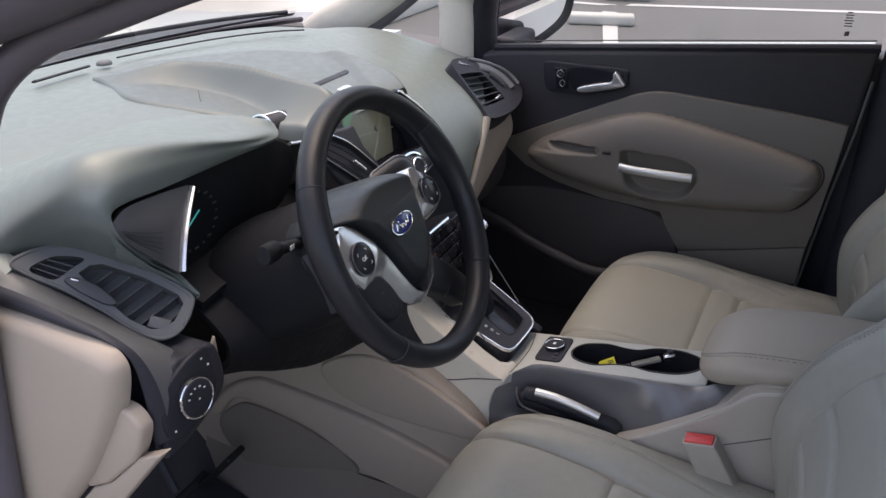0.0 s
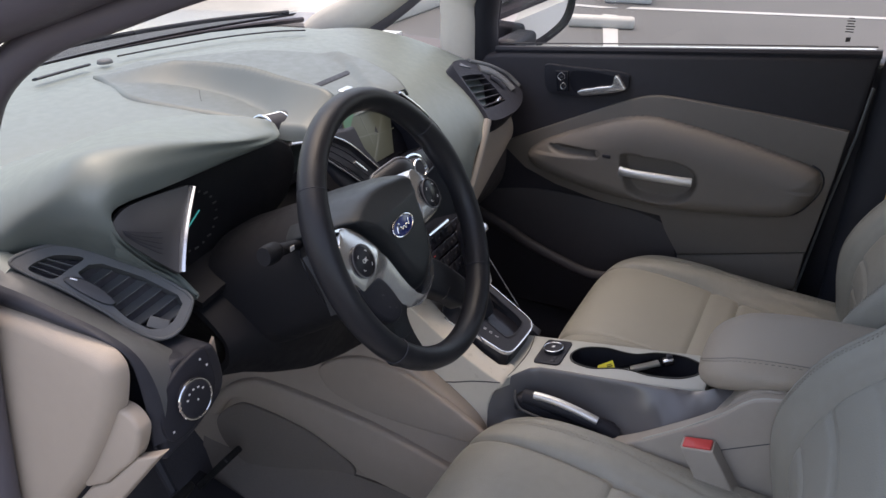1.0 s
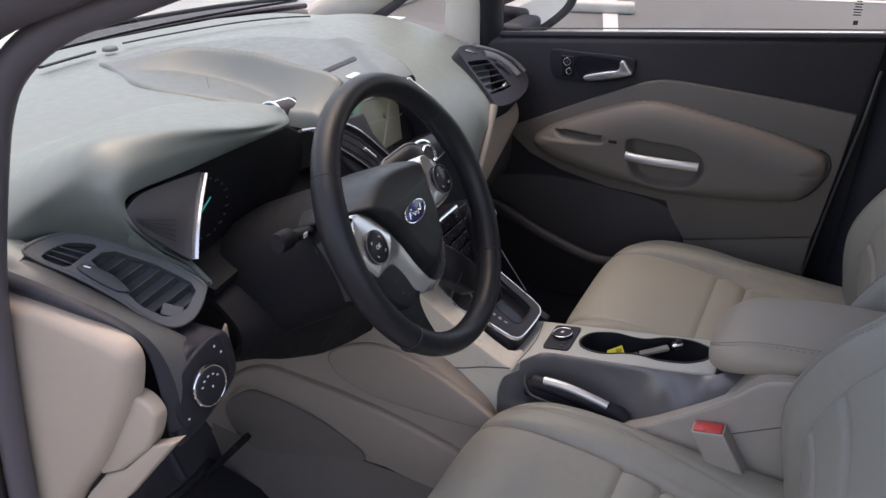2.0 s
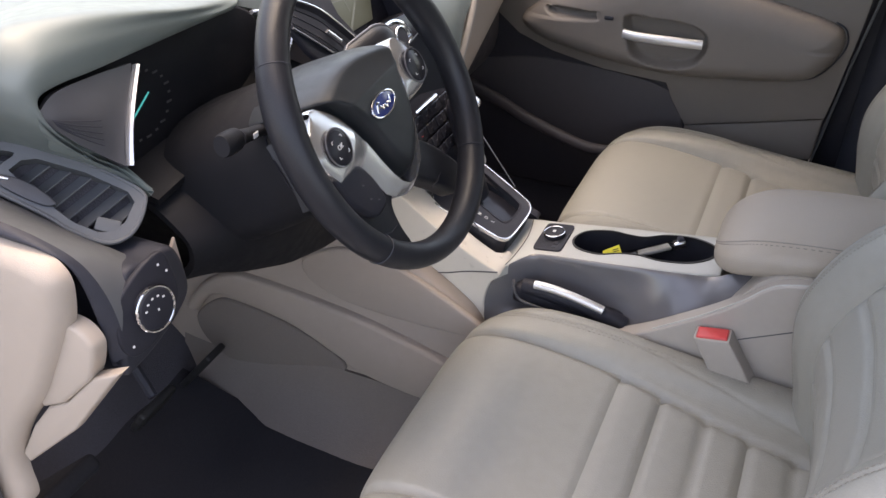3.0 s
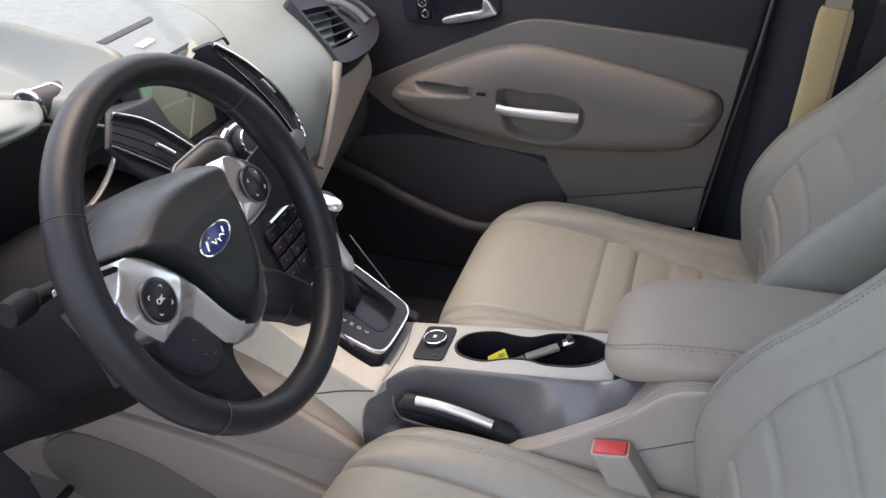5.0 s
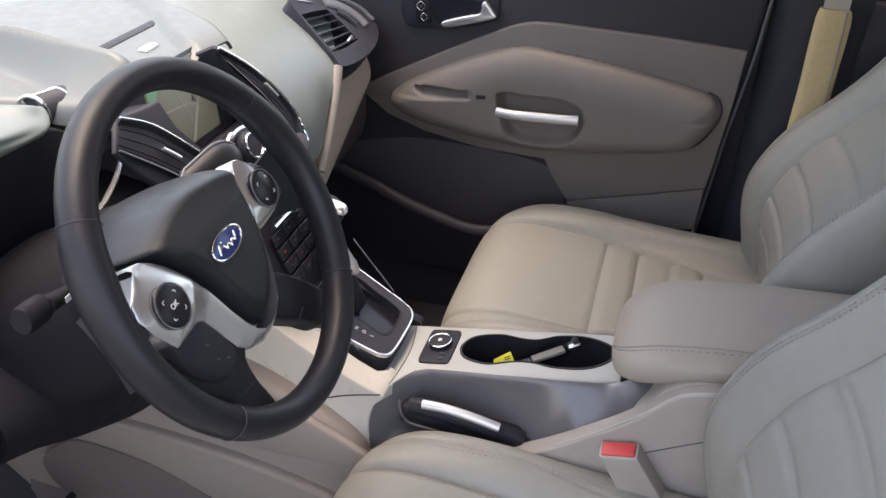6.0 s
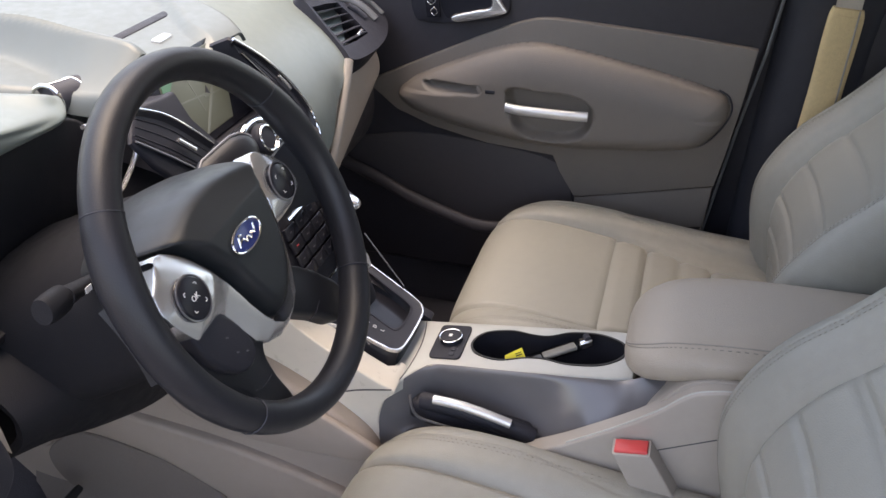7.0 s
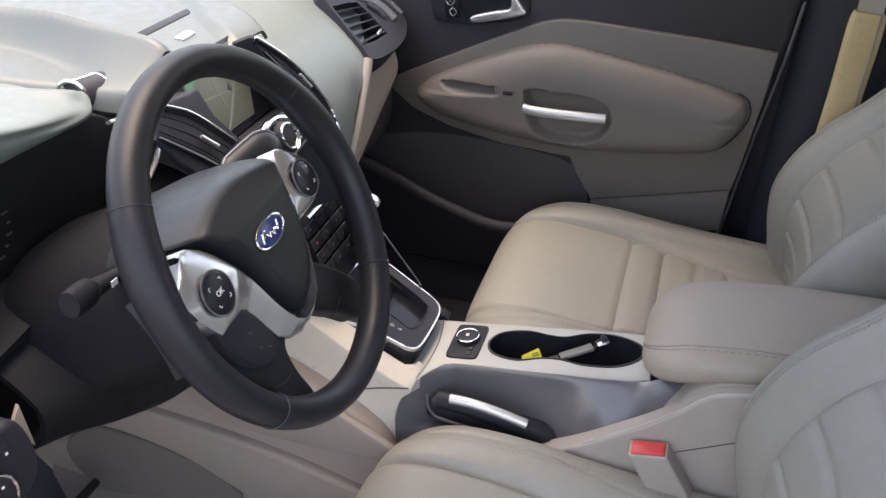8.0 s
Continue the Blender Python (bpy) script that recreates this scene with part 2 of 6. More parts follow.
def pillow(outline, height, M=Matrix(), edge=0.35, rings=14, low=-0.01, crown=2.2):
    """A cushion-like swelling over an outline: a rounded edge that rises to a flat crown."""
    P = np.array(outline)
    c = P.mean(0)
    rows = [[(x, y, low) for x, y in P]]
    for k in range(rings):
        q = k / (rings - 1)
        f = 1 - q
        h = height * (1 - max(0.0, (1 - q / edge)) ** crown) if q < edge else height
        rows.append([(c[0] + (x - c[0]) * f, c[1] + (y - c[1]) * f, h) for x, y in P] if f > 0.02 else [(c[0] + (x - c[0]) * 0.02, c[1] + (y - c[1]) * 0.02, h) for x, y in P])
    bm = quads(rows, wrap_u=True)
    bm.verts.ensure_lookup_table()
    bm.faces.new([bm.verts[i] for i in range(len(bm.verts) - len(P), len(bm.verts))])
    bm.faces.new([bm.verts[i] for i in range(len(P))])
    bm.transform(M)
    return bm


def plate(outer, holes, low, high, M=Matrix()):
    """A flat plate with holes, from z = low to z = high."""
    bm = bmesh.new()
    for loop in (outer, *holes):
        vs = [bm.verts.new((x, y, low)) for x, y in loop]
        for i in range(len(vs)):
            bm.edges.new((vs[i], vs[(i + 1) % len(vs)]))
    bmesh.ops.triangle_fill(bm, edges=bm.edges[:], use_beauty=True, normal=(0, 0, 1))
    bm.faces.ensure_lookup_table()
    up = bmesh.ops.extrude_face_region(bm, geom=bm.faces[:])
    for v in up["geom"]:
        if isinstance(v, bmesh.types.BMVert):
            v.co.z = high
    bmesh.ops.recalc_face_normals(bm, faces=bm.faces)
    bm.transform(M)
    return bm


def cut(ob, *cutters):
    """Cuts shapes out of a mesh for good."""
    obs = []
    for bm in cutters:
        bmesh.ops.recalc_face_normals(bm, faces=bm.faces)
        me = bpy.data.meshes.new("cutter")
        bm.to_mesh(me)
        bm.free()
        c = new("cutter", me)
        obs.append(c)
        md = ob.modifiers.new("cut", "BOOLEAN")
        md.operation, md.solver, md.object = "DIFFERENCE", "EXACT", c
    bpy.context.view_layer.update()
    me = bpy.data.meshes.new_from_object(ob.evaluated_get(bpy.context.evaluated_depsgraph_get()))
    ob.modifiers.clear()
    ob.data = me
    me.shade_smooth()
    me.set_sharp_from_angle(angle=radians(40))
    for c in obs:
        bpy.data.objects.remove(c)
    return ob


def dashes(path, r=0.0008, bm=None):
    """Stitches along a path, each a short round thread, in one mesh."""
    bm = bm or bmesh.new()
    for i in range(0, len(path) - 1, 2):
        bit = tube([path[i], path[i + 1]], r, 5)
        me = bpy.data.meshes.new("bit")
        bit.to_mesh(me)
        bit.free()
        bm.from_mesh(me)
        bpy.data.meshes.remove(me)
    return bm


def words(name, text, size, M, material, parent, depth=0.0004):
    """Lettering in the built-in font, as a mesh."""
    cu = bpy.data.curves.new(name, "FONT")
    cu.body, cu.size, cu.extrude, cu.align_x, cu.align_y = text, size, depth, "CENTER", "CENTER"
    tmp = new("tmp", cu)
    bpy.context.view_layer.update()
    me = bpy.data.meshes.new_from_object(tmp.evaluated_get(bpy.context.evaluated_depsgraph_get()))
    bpy.data.objects.remove(tmp)
    bm = bmesh.new()
    bm.from_mesh(me)
    bm.transform(M)
    return part(name, bm, material, parent)


def inside(outline, X, Y):
    """How deep points lie inside an outline; minus outside."""
    P = np.array(outline)
    Q = np.roll(P, -1, axis=0)
    best, odd = np.full(X.shape, 9.0), np.zeros(X.shape, bool)
    for (ax, ay), (bx, by) in zip(P, Q):
        ex, ey = bx - ax, by - ay
        t = np.clip(((X - ax) * ex + (Y - ay) * ey) / (ex * ex + ey * ey + 1e-12), 0, 1)
        best = np.minimum(best, np.hypot(X - ax - t * ex, Y - ay - t * ey))
        odd ^= ((ay > Y) != (by > Y)) & (X < ex * (Y - ay) / (ey if abs(ey) > 1e-12 else 1e-12) + ax)
    return np.where(odd, best, -best)


def groove(d, depth=0.006, width=0.006):
    return -depth * math.exp(-(d / width) ** 2)


def slab(x0, x1, y0, y1, z0, z1, bevel=0.004):
    return rbox((x1 - x0, y1 - y0, z1 - z0), bevel, Matrix.Translation(((x0 + x1) / 2, (y0 + y1) / 2, (z0 + z1) / 2)))


def side(outline, x, d, bevel=0.0, out=-1, low=0.0):
    """An outline in y, z at that x, drawn out by d to the driver's side (out=-1) or away from it (out=1)."""
    if out < 0:
        return prism([(-y, z) for y, z in outline], d, bevel, plane_at((x, 0, 0), (-1, 0, 0), (0, -1, 0)), low=low)
    return prism(list(outline), d, bevel, plane_at((x, 0, 0), (1, 0, 0), (0, 1, 0)), low=low)


def back(outline, y, d, bevel=0.0, low=0.0):
    """An outline in x, z at that y, drawn out by d towards the car's rear."""
    return prism(list(outline), d, bevel, plane_at((0, y, 0), (0, -1, 0), (1, 0, 0)), low=low)


# ---------------------------------------------------------------- car shell
def car_shell():
    shell = thing("car_body", (0, 0, 0.2), "white car body shell with dark floor and pale roof lining", "car body", kind="structure")
    part("floor_pan", slab(-0.72, 0.72, -1.6, 0.75, 0.17, 0.20, 0), M_CARPET, shell, "dark grey floor carpet")
    fire = quads([[(x, y, z) for x in (-0.72, 0.72)] for y, z in ((0.55, 0.20), (0.68, 0.34), (0.74, 0.60), (0.84, 0.92))])
    part("bulkhead", thick(fire, 0.02), M_CARPET, shell)
    roof = quads([[(x, y, 1.53 - 0.10 * (x / 0.62) ** 2 + 0.03 * math.cos(y + 0.7)) for x in np.linspace(-0.62, 0.62, 13)] for y in np.linspace(-1.75, 0.02, 12)])
    part("roof", thick(roof, 0.04), M_HEAD, shell, "pale cloth roof lining")
    part("tail_wall", slab(-0.70, 0.70, -1.72, -1.66, 0.2, 1.0, 0.01), M_HEAD, shell)
    part("pillar_panel", slab(0.715, 0.80, -0.76, -0.47, 0.2, 1.04, 0.01), M_BLACK, shell, "black pillar base trim")
    for sx in (-1, 1):
        x0, x1 = sorted((sx * 0.70, sx * 0.78))
        part("rear_quarter", slab(x0, x1, -1.7, -0.70, 0.2, 1.0, 0.01), M_DARK, shell)
        part("sill", slab(x0, x1, -0.75, 0.55, 0.17, 0.33, 0.02), M_PAINT if sx < 0 else M_CARPET, shell)
        b = [(sx * 0.70, -0.60, 0.2), (sx * 0.71, -0.61, 0.6), (sx * 0.70, -0.63, 1.0), (sx * 0.62, -0.66, 1.48)]
        if sx > 0:
            part("b_pillar", tube(spline(b, 24), 0.085, 14, flat=0.45, up=(1, 0, 0)), M_DARK, shell, "dark grey pillar trim")
        else:
            part("b_pillar", tube(spline([(x - 0.04, y - 0.28, z) for x, y, z in b], 24), 0.06, 14, flat=0.5, up=(1, 0, 0)), M_DARK, shell)
        part("roof_rail", tube([(sx * 0.62, y, 1.46) for y in np.linspace(-1.7, 0.0, 12)], 0.05, 12), M_HEAD, shell)
    # tinted rear windows
    for sx in (-1, 1):
        y0 = -0.70 if sx > 0 else -0.98
        pane = quads([[(sx * (0.74 - 0.12 * q), y, 1.0 + 0.46 * q) for y in np.linspace(y0, -1.70, 6)] for q in np.linspace(0, 1, 4)])
        part("rear_window", thick(pane, 0.004), M_TINT, shell, "dark privacy glass")
    tail = quads([[(x, -1.69, z) for x in np.linspace(-0.68, 0.68, 6)] for z in np.linspace(1.0, 1.47, 4)])
    part("tail_window", thick(tail, 0.004), M_TINT, shell, "dark privacy glass")
    # far side front pillars: a pale one to the screen, a dark one before the mirror
    part("front_pillar", tube(spline([(0.66, 0.392, 0.95), (0.66, 0.392, 1.05), (0.655, 0.375, 1.14), (0.62, 0.18, 1.36), (0.60, -0.05, 1.47)], 30), 0.046, 14, flat=0.5, up=(1, 0, 0)), M_HEAD, shell, "pale cloth-lined front pillar")
    part("screen_pillar", tube(spline([(0.70, 0.83, 0.96), (0.70, 0.79, 0.99), (0.69, 0.63, 1.08), (0.65, 0.25, 1.36), (0.62, 0.0, 1.48)], 30), 0.050, 14, flat=0.45, up=(1, 0, 0)), M_HEAD, shell, "pale lined windscreen pillar")
    part("pillar_strip", tube(spline([(0.705, 0.73, 0.955), (0.705, 0.70, 0.985), (0.695, 0.565, 1.075), (0.66, 0.20, 1.35)], 24), [0.042 - 0.001 * k for k in range(24)], 12, flat=0.4, up=(1, 0, 0)), M_PILLAR, shell, "grey rubber strip beside the pillar")
    part("dark_pillar", tube([(0.70, 0.335, 0.96), (0.69, 0.335, 1.05), (0.68, 0.32, 1.15), (0.63, 0.17, 1.36), (0.60, 0.0, 1.48)], 0.036, 12, flat=0.7), M_BLACK, shell, "black quarter light pillar")
    part("roof_header", tube([(x, 0.0, 1.485) for x in np.linspace(-0.62, 0.62, 9)], 0.045, 12), M_HEAD, shell)
    cowl = [(x, 1.055 - 0.14 * (x / 0.7) ** 2, 1.018 - 0.02 * x * x) for x in np.linspace(-0.74, 0.74, 25)]
    part("cowl", tube([(x, y, z - 0.012) for x, y, z in cowl], 0.012, 10, flat=0.6), M_BLACK, shell, "black cowl below the windscreen")
    part("wiper", tube(spline([(-0.30, 1.03, 1.040), (0.10, 1.035, 1.040), (0.45, 0.985, 1.032), (0.68, 0.90, 1.025)], 24), 0.0055, 8), M_BLACK, shell, "black wiper lying on the screen")
    part("bonnet", thick(quads([[(x, y - 0.14 * (x / 0.7) ** 2, 1.026 - 0.07 * (y - 1.06) - 0.02 * x * x - 0.3 * max(0.0, abs(x) - 0.8)) for x in np.linspace(-0.93, 0.93, 21)] for y in np.linspace(1.075, 2.1, 12)]), 0.03), M_PAINT, shell, "white bonnet")
    glass = lambda x, q, dz=0.0: (x, 1.04 - 1.02 * q - 0.14 * (x / 0.7) ** 2 * (1 - q), 1.02 + 0.47 * q + 0.03 * math.sin(math.pi * q) + dz)
    g = part("windscreen", thick(quads([[glass(x, q) for x in np.linspace(-0.70, 0.70, 15)] for q in np.linspace(0, 1, 12)]), 0.005), M_GLASS, shell, "clear laminated windscreen")
    g.visible_shadow = False
    part("screen_border", thick(quads([[glass(x, q, -0.006) for x in np.linspace(-0.70, 0.70, 15)] for q in np.linspace(0, 0.012, 3)]), 0.002), M_BLACK, shell, "black printed windscreen border")
    # plain outer skin that carries the bonnet and closes the body
    for sx in (-1, 1):
        x0, x1 = sorted((sx * 0.80, sx * 0.93))
        wing = [(0.62, 0.98), (1.10, 0.955), (1.70, 0.90), (2.02, 0.78), (2.06, 0.40), (1.78, 0.26), (1.72, 0.56), (1.55, 0.68), (1.36, 0.68), (1.19, 0.56), (1.13, 0.26), (0.62, 0.26)]
        part("front_wing", side(wing, x1 if sx < 0 else x0, abs(x1 - x0), 0.02), M_PAINT, shell, "white front wing")
        quarter = [(-0.80, 0.98), (-1.76, 0.98), (-1.84, 0.70), (-1.82, 0.30), (-1.66, 0.26), (-1.60, 0.52), (-1.46, 0.64), (-1.26, 0.64), (-1.12, 0.52), (-1.06, 0.26), (-0.80, 0.26)]
        part("rear_skin", side(quarter, max(sx * 0.79, sx * 0.90), 0.11, 0.02), M_PAINT, shell, "white rear quarter")
    part("nose", slab(-0.86, 0.86, 1.98, 2.08, 0.30, 0.86, 0.04), M_PAINT, shell)
    for wx in (-0.80, 0.80):
        for wy in (1.45, -1.36):
            A = np.linspace(0, 2 * math.pi, 40, endpoint=False)
            w = part("wheel", tube([(wx, wy + 0.245 * math.cos(a), 0.325 + 0.245 * math.sin(a)) for a in A], 0.08, 14, closed=True), M_RUBBER, shell, "black tyre")
            part("rim", prism(ellipse(0.19, 0.19, 36), 0.03, 0.01, plane_at((wx, wy, 0.325), (1 if wx > 0 else -1, 0, 0), (0, 1, 0)), low=-0.05), M_SILVER, w, "silver wheel rim")
    # near door opening: rubber seal, pillar and sill
    seal = spline([(-0.735, 0.44, 0.36), (-0.735, 0.405, 0.50), (-0.735, 0.39, 0.67), (-0.735, 0.372, 0.84), (-0.735, 0.348, 0.987), (-0.735, 0.305, 1.124), (-0.733, 0.275, 1.20), (-0.73, 0.238, 1.248), (-0.725, 0.175, 1.288), (-0.72, 0.098, 1.316), (-0.71, -0.03, 1.36), (-0.68, -0.3, 1.44), (-0.67, -0.9, 1.46)], 70)
    part("door_seal", tube(seal, 0.017, 12), M_PILLAR, shell, "soft black rubber door seal")
    out = [(x - 0.03, y + 0.055, z + 0.028) for x, y, z in seal]
    part("near_pillar", tube(out, 0.04, 14), M_PILLAR, shell, "dark painted front pillar")
    return shell


car_shell()


# ---------------------------------------------------------------- dashboard
DASH = thing("dashboard", (0, 0.4, 0.7), "grey soft-touch dashboard with black instrument binnacle and beige lower panels", "dashboard")

DASH_SECTIONS = {
    -0.69: ((0.55, 0.985), (0.50, 0.985), (0.46, 0.982), (0.42, 0.972), (0.40, 0.960), (0.385, 0.945), (0.37, 0.92), (0.36, 0.90)),
    -0.64: ((0.66, 1.02), (0.58, 1.02), (0.52, 1.015), (0.46, 1.000), (0.41, 0.980), (0.375, 0.950), (0.35, 0.91), (0.34, 0.88)),
    -0.57: ((0.74, 1.04), (0.64, 1.042), (0.55, 1.036), (0.46, 1.018), (0.39, 0.990), (0.345, 0.945), (0.315, 0.90), (0.305, 0.87)),
    -0.45: ((0.80, 1.045), (0.68, 1.05), (0.56, 1.047), (0.46, 1.035), (0.39, 1.015), (0.35, 0.98), (0.335, 0.95), (0.33, 0.92)),
    -0.25: ((0.83, 1.045), (0.70, 1.055), (0.56, 1.054), (0.45, 1.048), (0.38, 1.035), (0.345, 1.0), (0.335, 0.96), (0.33, 0.93)),
    0.0: ((0.84, 1.04), (0.70, 1.055), (0.56, 1.056), (0.46, 1.052), (0.38, 1.043), (0.325, 1.02), (0.305, 0.98), (0.30, 0.94)),
    0.2: ((0.82, 1.035), (0.68, 1.052), (0.53, 1.050), (0.42, 1.035), (0.31, 0.995), (0.235, 0.94), (0.195, 0.87), (0.185, 0.80)),
    0.32: ((0.80, 1.032), (0.66, 1.048), (0.52, 1.045), (0.42, 1.027), (0.32, 0.99), (0.245, 0.945), (0.205, 0.90), (0.192, 0.855)),
    0.40: ((0.78, 1.03), (0.65, 1.045), (0.52, 1.040), (0.43, 1.02), (0.345, 0.99), (0.275, 0.955), (0.232, 0.925), (0.205, 0.90)),
    0.56: ((0.70, 1.02), (0.60, 1.032), (0.51, 1.025), (0.43, 1.005), (0.37, 0.985), (0.325, 0.965), (0.295, 0.95), (0.28, 0.94)),
    0.655: ((0.58, 0.99), (0.53, 0.995), (0.48, 0.99), (0.43, 0.98), (0.39, 0.97), (0.355, 0.96), (0.33, 0.95), (0.315, 0.94)),
}


def dash_skin():
    xs = sorted(DASH_SECTIONS)
    rows = [spline([(x, DASH_SECTIONS[x][0][0] + (0.12 if abs(x) < 0.6 else 0.05), DASH_SECTIONS[x][0][1] - 0.006)] + [(x, *p) for p in DASH_SECTIONS[x]], 60) for x in xs]
    cols = [spline([r[j] for r in rows], 120) for j in range(60)]
    bm = thick(quads(cols), 0.012)
    return part("top_pad", bm, M_DASH, DASH, "grey grained soft-touch top pad", sharp=60)


dash_skin()


def dash_z(x, y):
    """Height of the top pad at x, y, by its sections."""
    xs = sorted(DASH_SECTIONS)
    zs = []
    for k in xs:
        s = spline(DASH_SECTIONS[k], 40)
        o = np.argsort(s[:, 0])
        zs.append(np.interp(y, s[o, 0], s[o, 1]))
    return float(np.interp(x, xs, zs))


def instrument_hood():
    """Fat soft brow: sections from the lip over the crest down to the top pad."""
    S = (
        ((-0.255, 0.275, 1.050), (-0.252, 0.278, 1.056), (-0.25, 0.285, 1.062), (-0.248, 0.30, 1.060), (-0.245, 0.33, 1.052), (-0.235, 0.38, 1.042)),
        ((-0.300, 0.243, 1.057), (-0.298, 0.242, 1.063), (-0.296, 0.254, 1.071), (-0.294, 0.275, 1.082), (-0.288, 0.325, 1.058), (-0.28, 0.40, 1.044)),
        ((-0.345, 0.240, 1.060), (-0.344, 0.240, 1.066), (-0.342, 0.252, 1.078), (-0.338, 0.345, 1.090), (-0.33, 0.385, 1.058), (-0.32, 0.48, 1.040)),
        ((-0.40, 0.240, 1.063), (-0.40, 0.237, 1.077), (-0.40, 0.250, 1.089), (-0.40, 0.385, 1.094), (-0.40, 0.432, 1.060), (-0.39, 0.55, 1.036)),
        ((-0.47, 0.240, 1.066), (-0.47, 0.236, 1.090), (-0.47, 0.252, 1.107), (-0.475, 0.39, 1.097), (-0.48, 0.465, 1.060), (-0.48, 0.59, 1.030)),
        ((-0.54, 0.240, 1.069), (-0.545, 0.237, 1.100), (-0.545, 0.262, 1.123), (-0.55, 0.38, 1.098), (-0.56, 0.48, 1.058), (-0.57, 0.58, 1.022)),
        ((-0.598, 0.241, 1.072), (-0.606, 0.243, 1.103), (-0.610, 0.285, 1.124), (-0.618, 0.37, 1.088), (-0.628, 0.45, 1.045), (-0.64, 0.54, 1.008)),
        ((-0.622, 0.243, 1.066), (-0.636, 0.250, 1.084), (-0.645, 0.285, 1.094), (-0.654, 0.34, 1.064), (-0.662, 0.395, 1.024), (-0.676, 0.44, 0.990)),
        ((-0.624, 0.242, 1.048), (-0.640, 0.256, 1.058), (-0.648, 0.288, 1.058), (-0.650, 0.32, 1.042), (-0.646, 0.345, 1.020), (-0.638, 0.362, 0.997)),
        ((-0.612, 0.240, 1.022), (-0.622, 0.254, 1.028), (-0.626, 0.275, 1.027), (-0.623, 0.295, 1.017), (-0.615, 0.312, 1.003), (-0.604, 0.327, 0.987)),
        ((-0.584, 0.236, 0.987), (-0.588, 0.245, 0.988), (-0.588, 0.254, 0.985), (-0.584, 0.262, 0.978), (-0.578, 0.268, 0.970), (-0.569, 0.274, 0.957)),
        ((-0.553, 0.224, 0.955), (-0.556, 0.229, 0.957), (-0.557, 0.234, 0.955), (-0.556, 0.238, 0.950), (-0.553, 0.241, 0.944), (-0.549, 0.245, 0.934)),
        ((-0.538, 0.206, 0.925), (-0.541, 0.209, 0.927), (-0.543, 0.213, 0.926), (-0.543, 0.216, 0.922), (-0.541, 0.219, 0.917), (-0.538, 0.222, 0.909)),
    )
    rows = []
    for sec in S:
        x, y, z = sec[0]
        rows.append(spline([(x + 0.012, y + 0.05, z - 0.006), (x + 0.003, y + 0.012, z - 0.006)] + list(sec), 40))
    fine = [spline([r[j] for r in rows], 80) for j in range(40)]
    return part("instrument_hood", thick(quads(fine), 0.005), M_DASH, DASH, "grey soft-touch hood over the instruments", sharp=60)


instrument_hood()


def cluster():
    base = back(smooth_outline([(-0.570, 0.985), (-0.590, 1.040), (-0.48, 1.058), (-0.30, 1.05), (-0.225, 1.02), (-0.22, 0.97), (-0.27, 0.93), (-0.40, 0.915), (-0.52, 0.932)], 60), 0.305, 0.03, 0.004)
    c = part("instrument_panel", base, M_MATT, DASH, "dark glossy instrument panel with silver edge strips")
    part("silver_strip", tube(spline([(-0.487, 0.244, 1.048), (-0.515, 0.232, 1.022), (-0.538, 0.222, 0.996), (-0.556, 0.213, 0.965)], 14), 0.0065, 8, flat=0.5), M_SILVER, c, "bright silver edge strip")
    part("silver_strip", tube(spline([(-0.285, 0.232, 1.046), (-0.246, 0.228, 1.038), (-0.216, 0.225, 1.023), (-0.207, 0.224, 1.008), (-0.222, 0.223, 0.981), (-0.254, 0.222, 0.960), (-0.285, 0.221, 0.952)], 24), 0.0045, 8, flat=0.6), M_SILVER, c, "bright silver edge strip")
    # cheek between the left strip and the hood's end
    ch = [spline([(-0.490, 0.246, 1.052), (-0.55, 0.243, 1.060), (-0.600, 0.243, 1.062), (-0.622, 0.246, 1.050)], 16), spline([(-0.515, 0.233, 1.016), (-0.565, 0.228, 1.024), (-0.605, 0.236, 1.036), (-0.622, 0.244, 1.042)], 16), spline([(-0.555, 0.217, 0.962), (-0.575, 0.226, 0.982), (-0.602, 0.236, 1.012), (-0.618, 0.243, 1.034)], 16)]
    ch = [spline([r[j] for r in ch], 14) for j in range(16)]
    cheek = part("cheek", thick(quads(ch), 0.012), M_SHADOW, c, "charcoal cheek with fine ribs")
    for k in range(5):
        part("rib", tube([np.array(ch[i][7 + k]) + np.array((0, -0.0095, 0.002)) for i in range(6, 15)], 0.0007, 5), M_DARK, cheek)
    hoodlet = quads([[(x, y, z + 0.012 * math.sin(math.pi * q)) for q, x in zip(np.linspace(0, 1, 20), np.linspace(-0.525, -0.24, 20))] for y, z in ((0.215, 0.905), (0.26, 0.917), (0.32, 0.92))])
    part("lower_ledge", thick(hoodlet, 0.01), M_MATT, c)
    part("needle", back([(-0.4785, 0.9755), (-0.4770, 0.9740), (-0.4448, 0.9945), (-0.4458, 0.9958)], 0.274, 0.0012), M_TEAL, c, "glowing teal needle")
    for k in range(13):
        a = radians(100 - 17 * k)
        x, z = -0.462 + 0.050 * math.cos(a), 0.984 + 0.040 * math.sin(a)
        w = 0.0042 if k % 2 else 0.0022
        part("dial_mark", back([(x - w, z - 0.0012), (x + w, z - 0.0012), (x + w, z + 0.0012), (x - w, z + 0.0012)], 0.274, 0.001), M_SHADOW, c)
    return c


cluster()


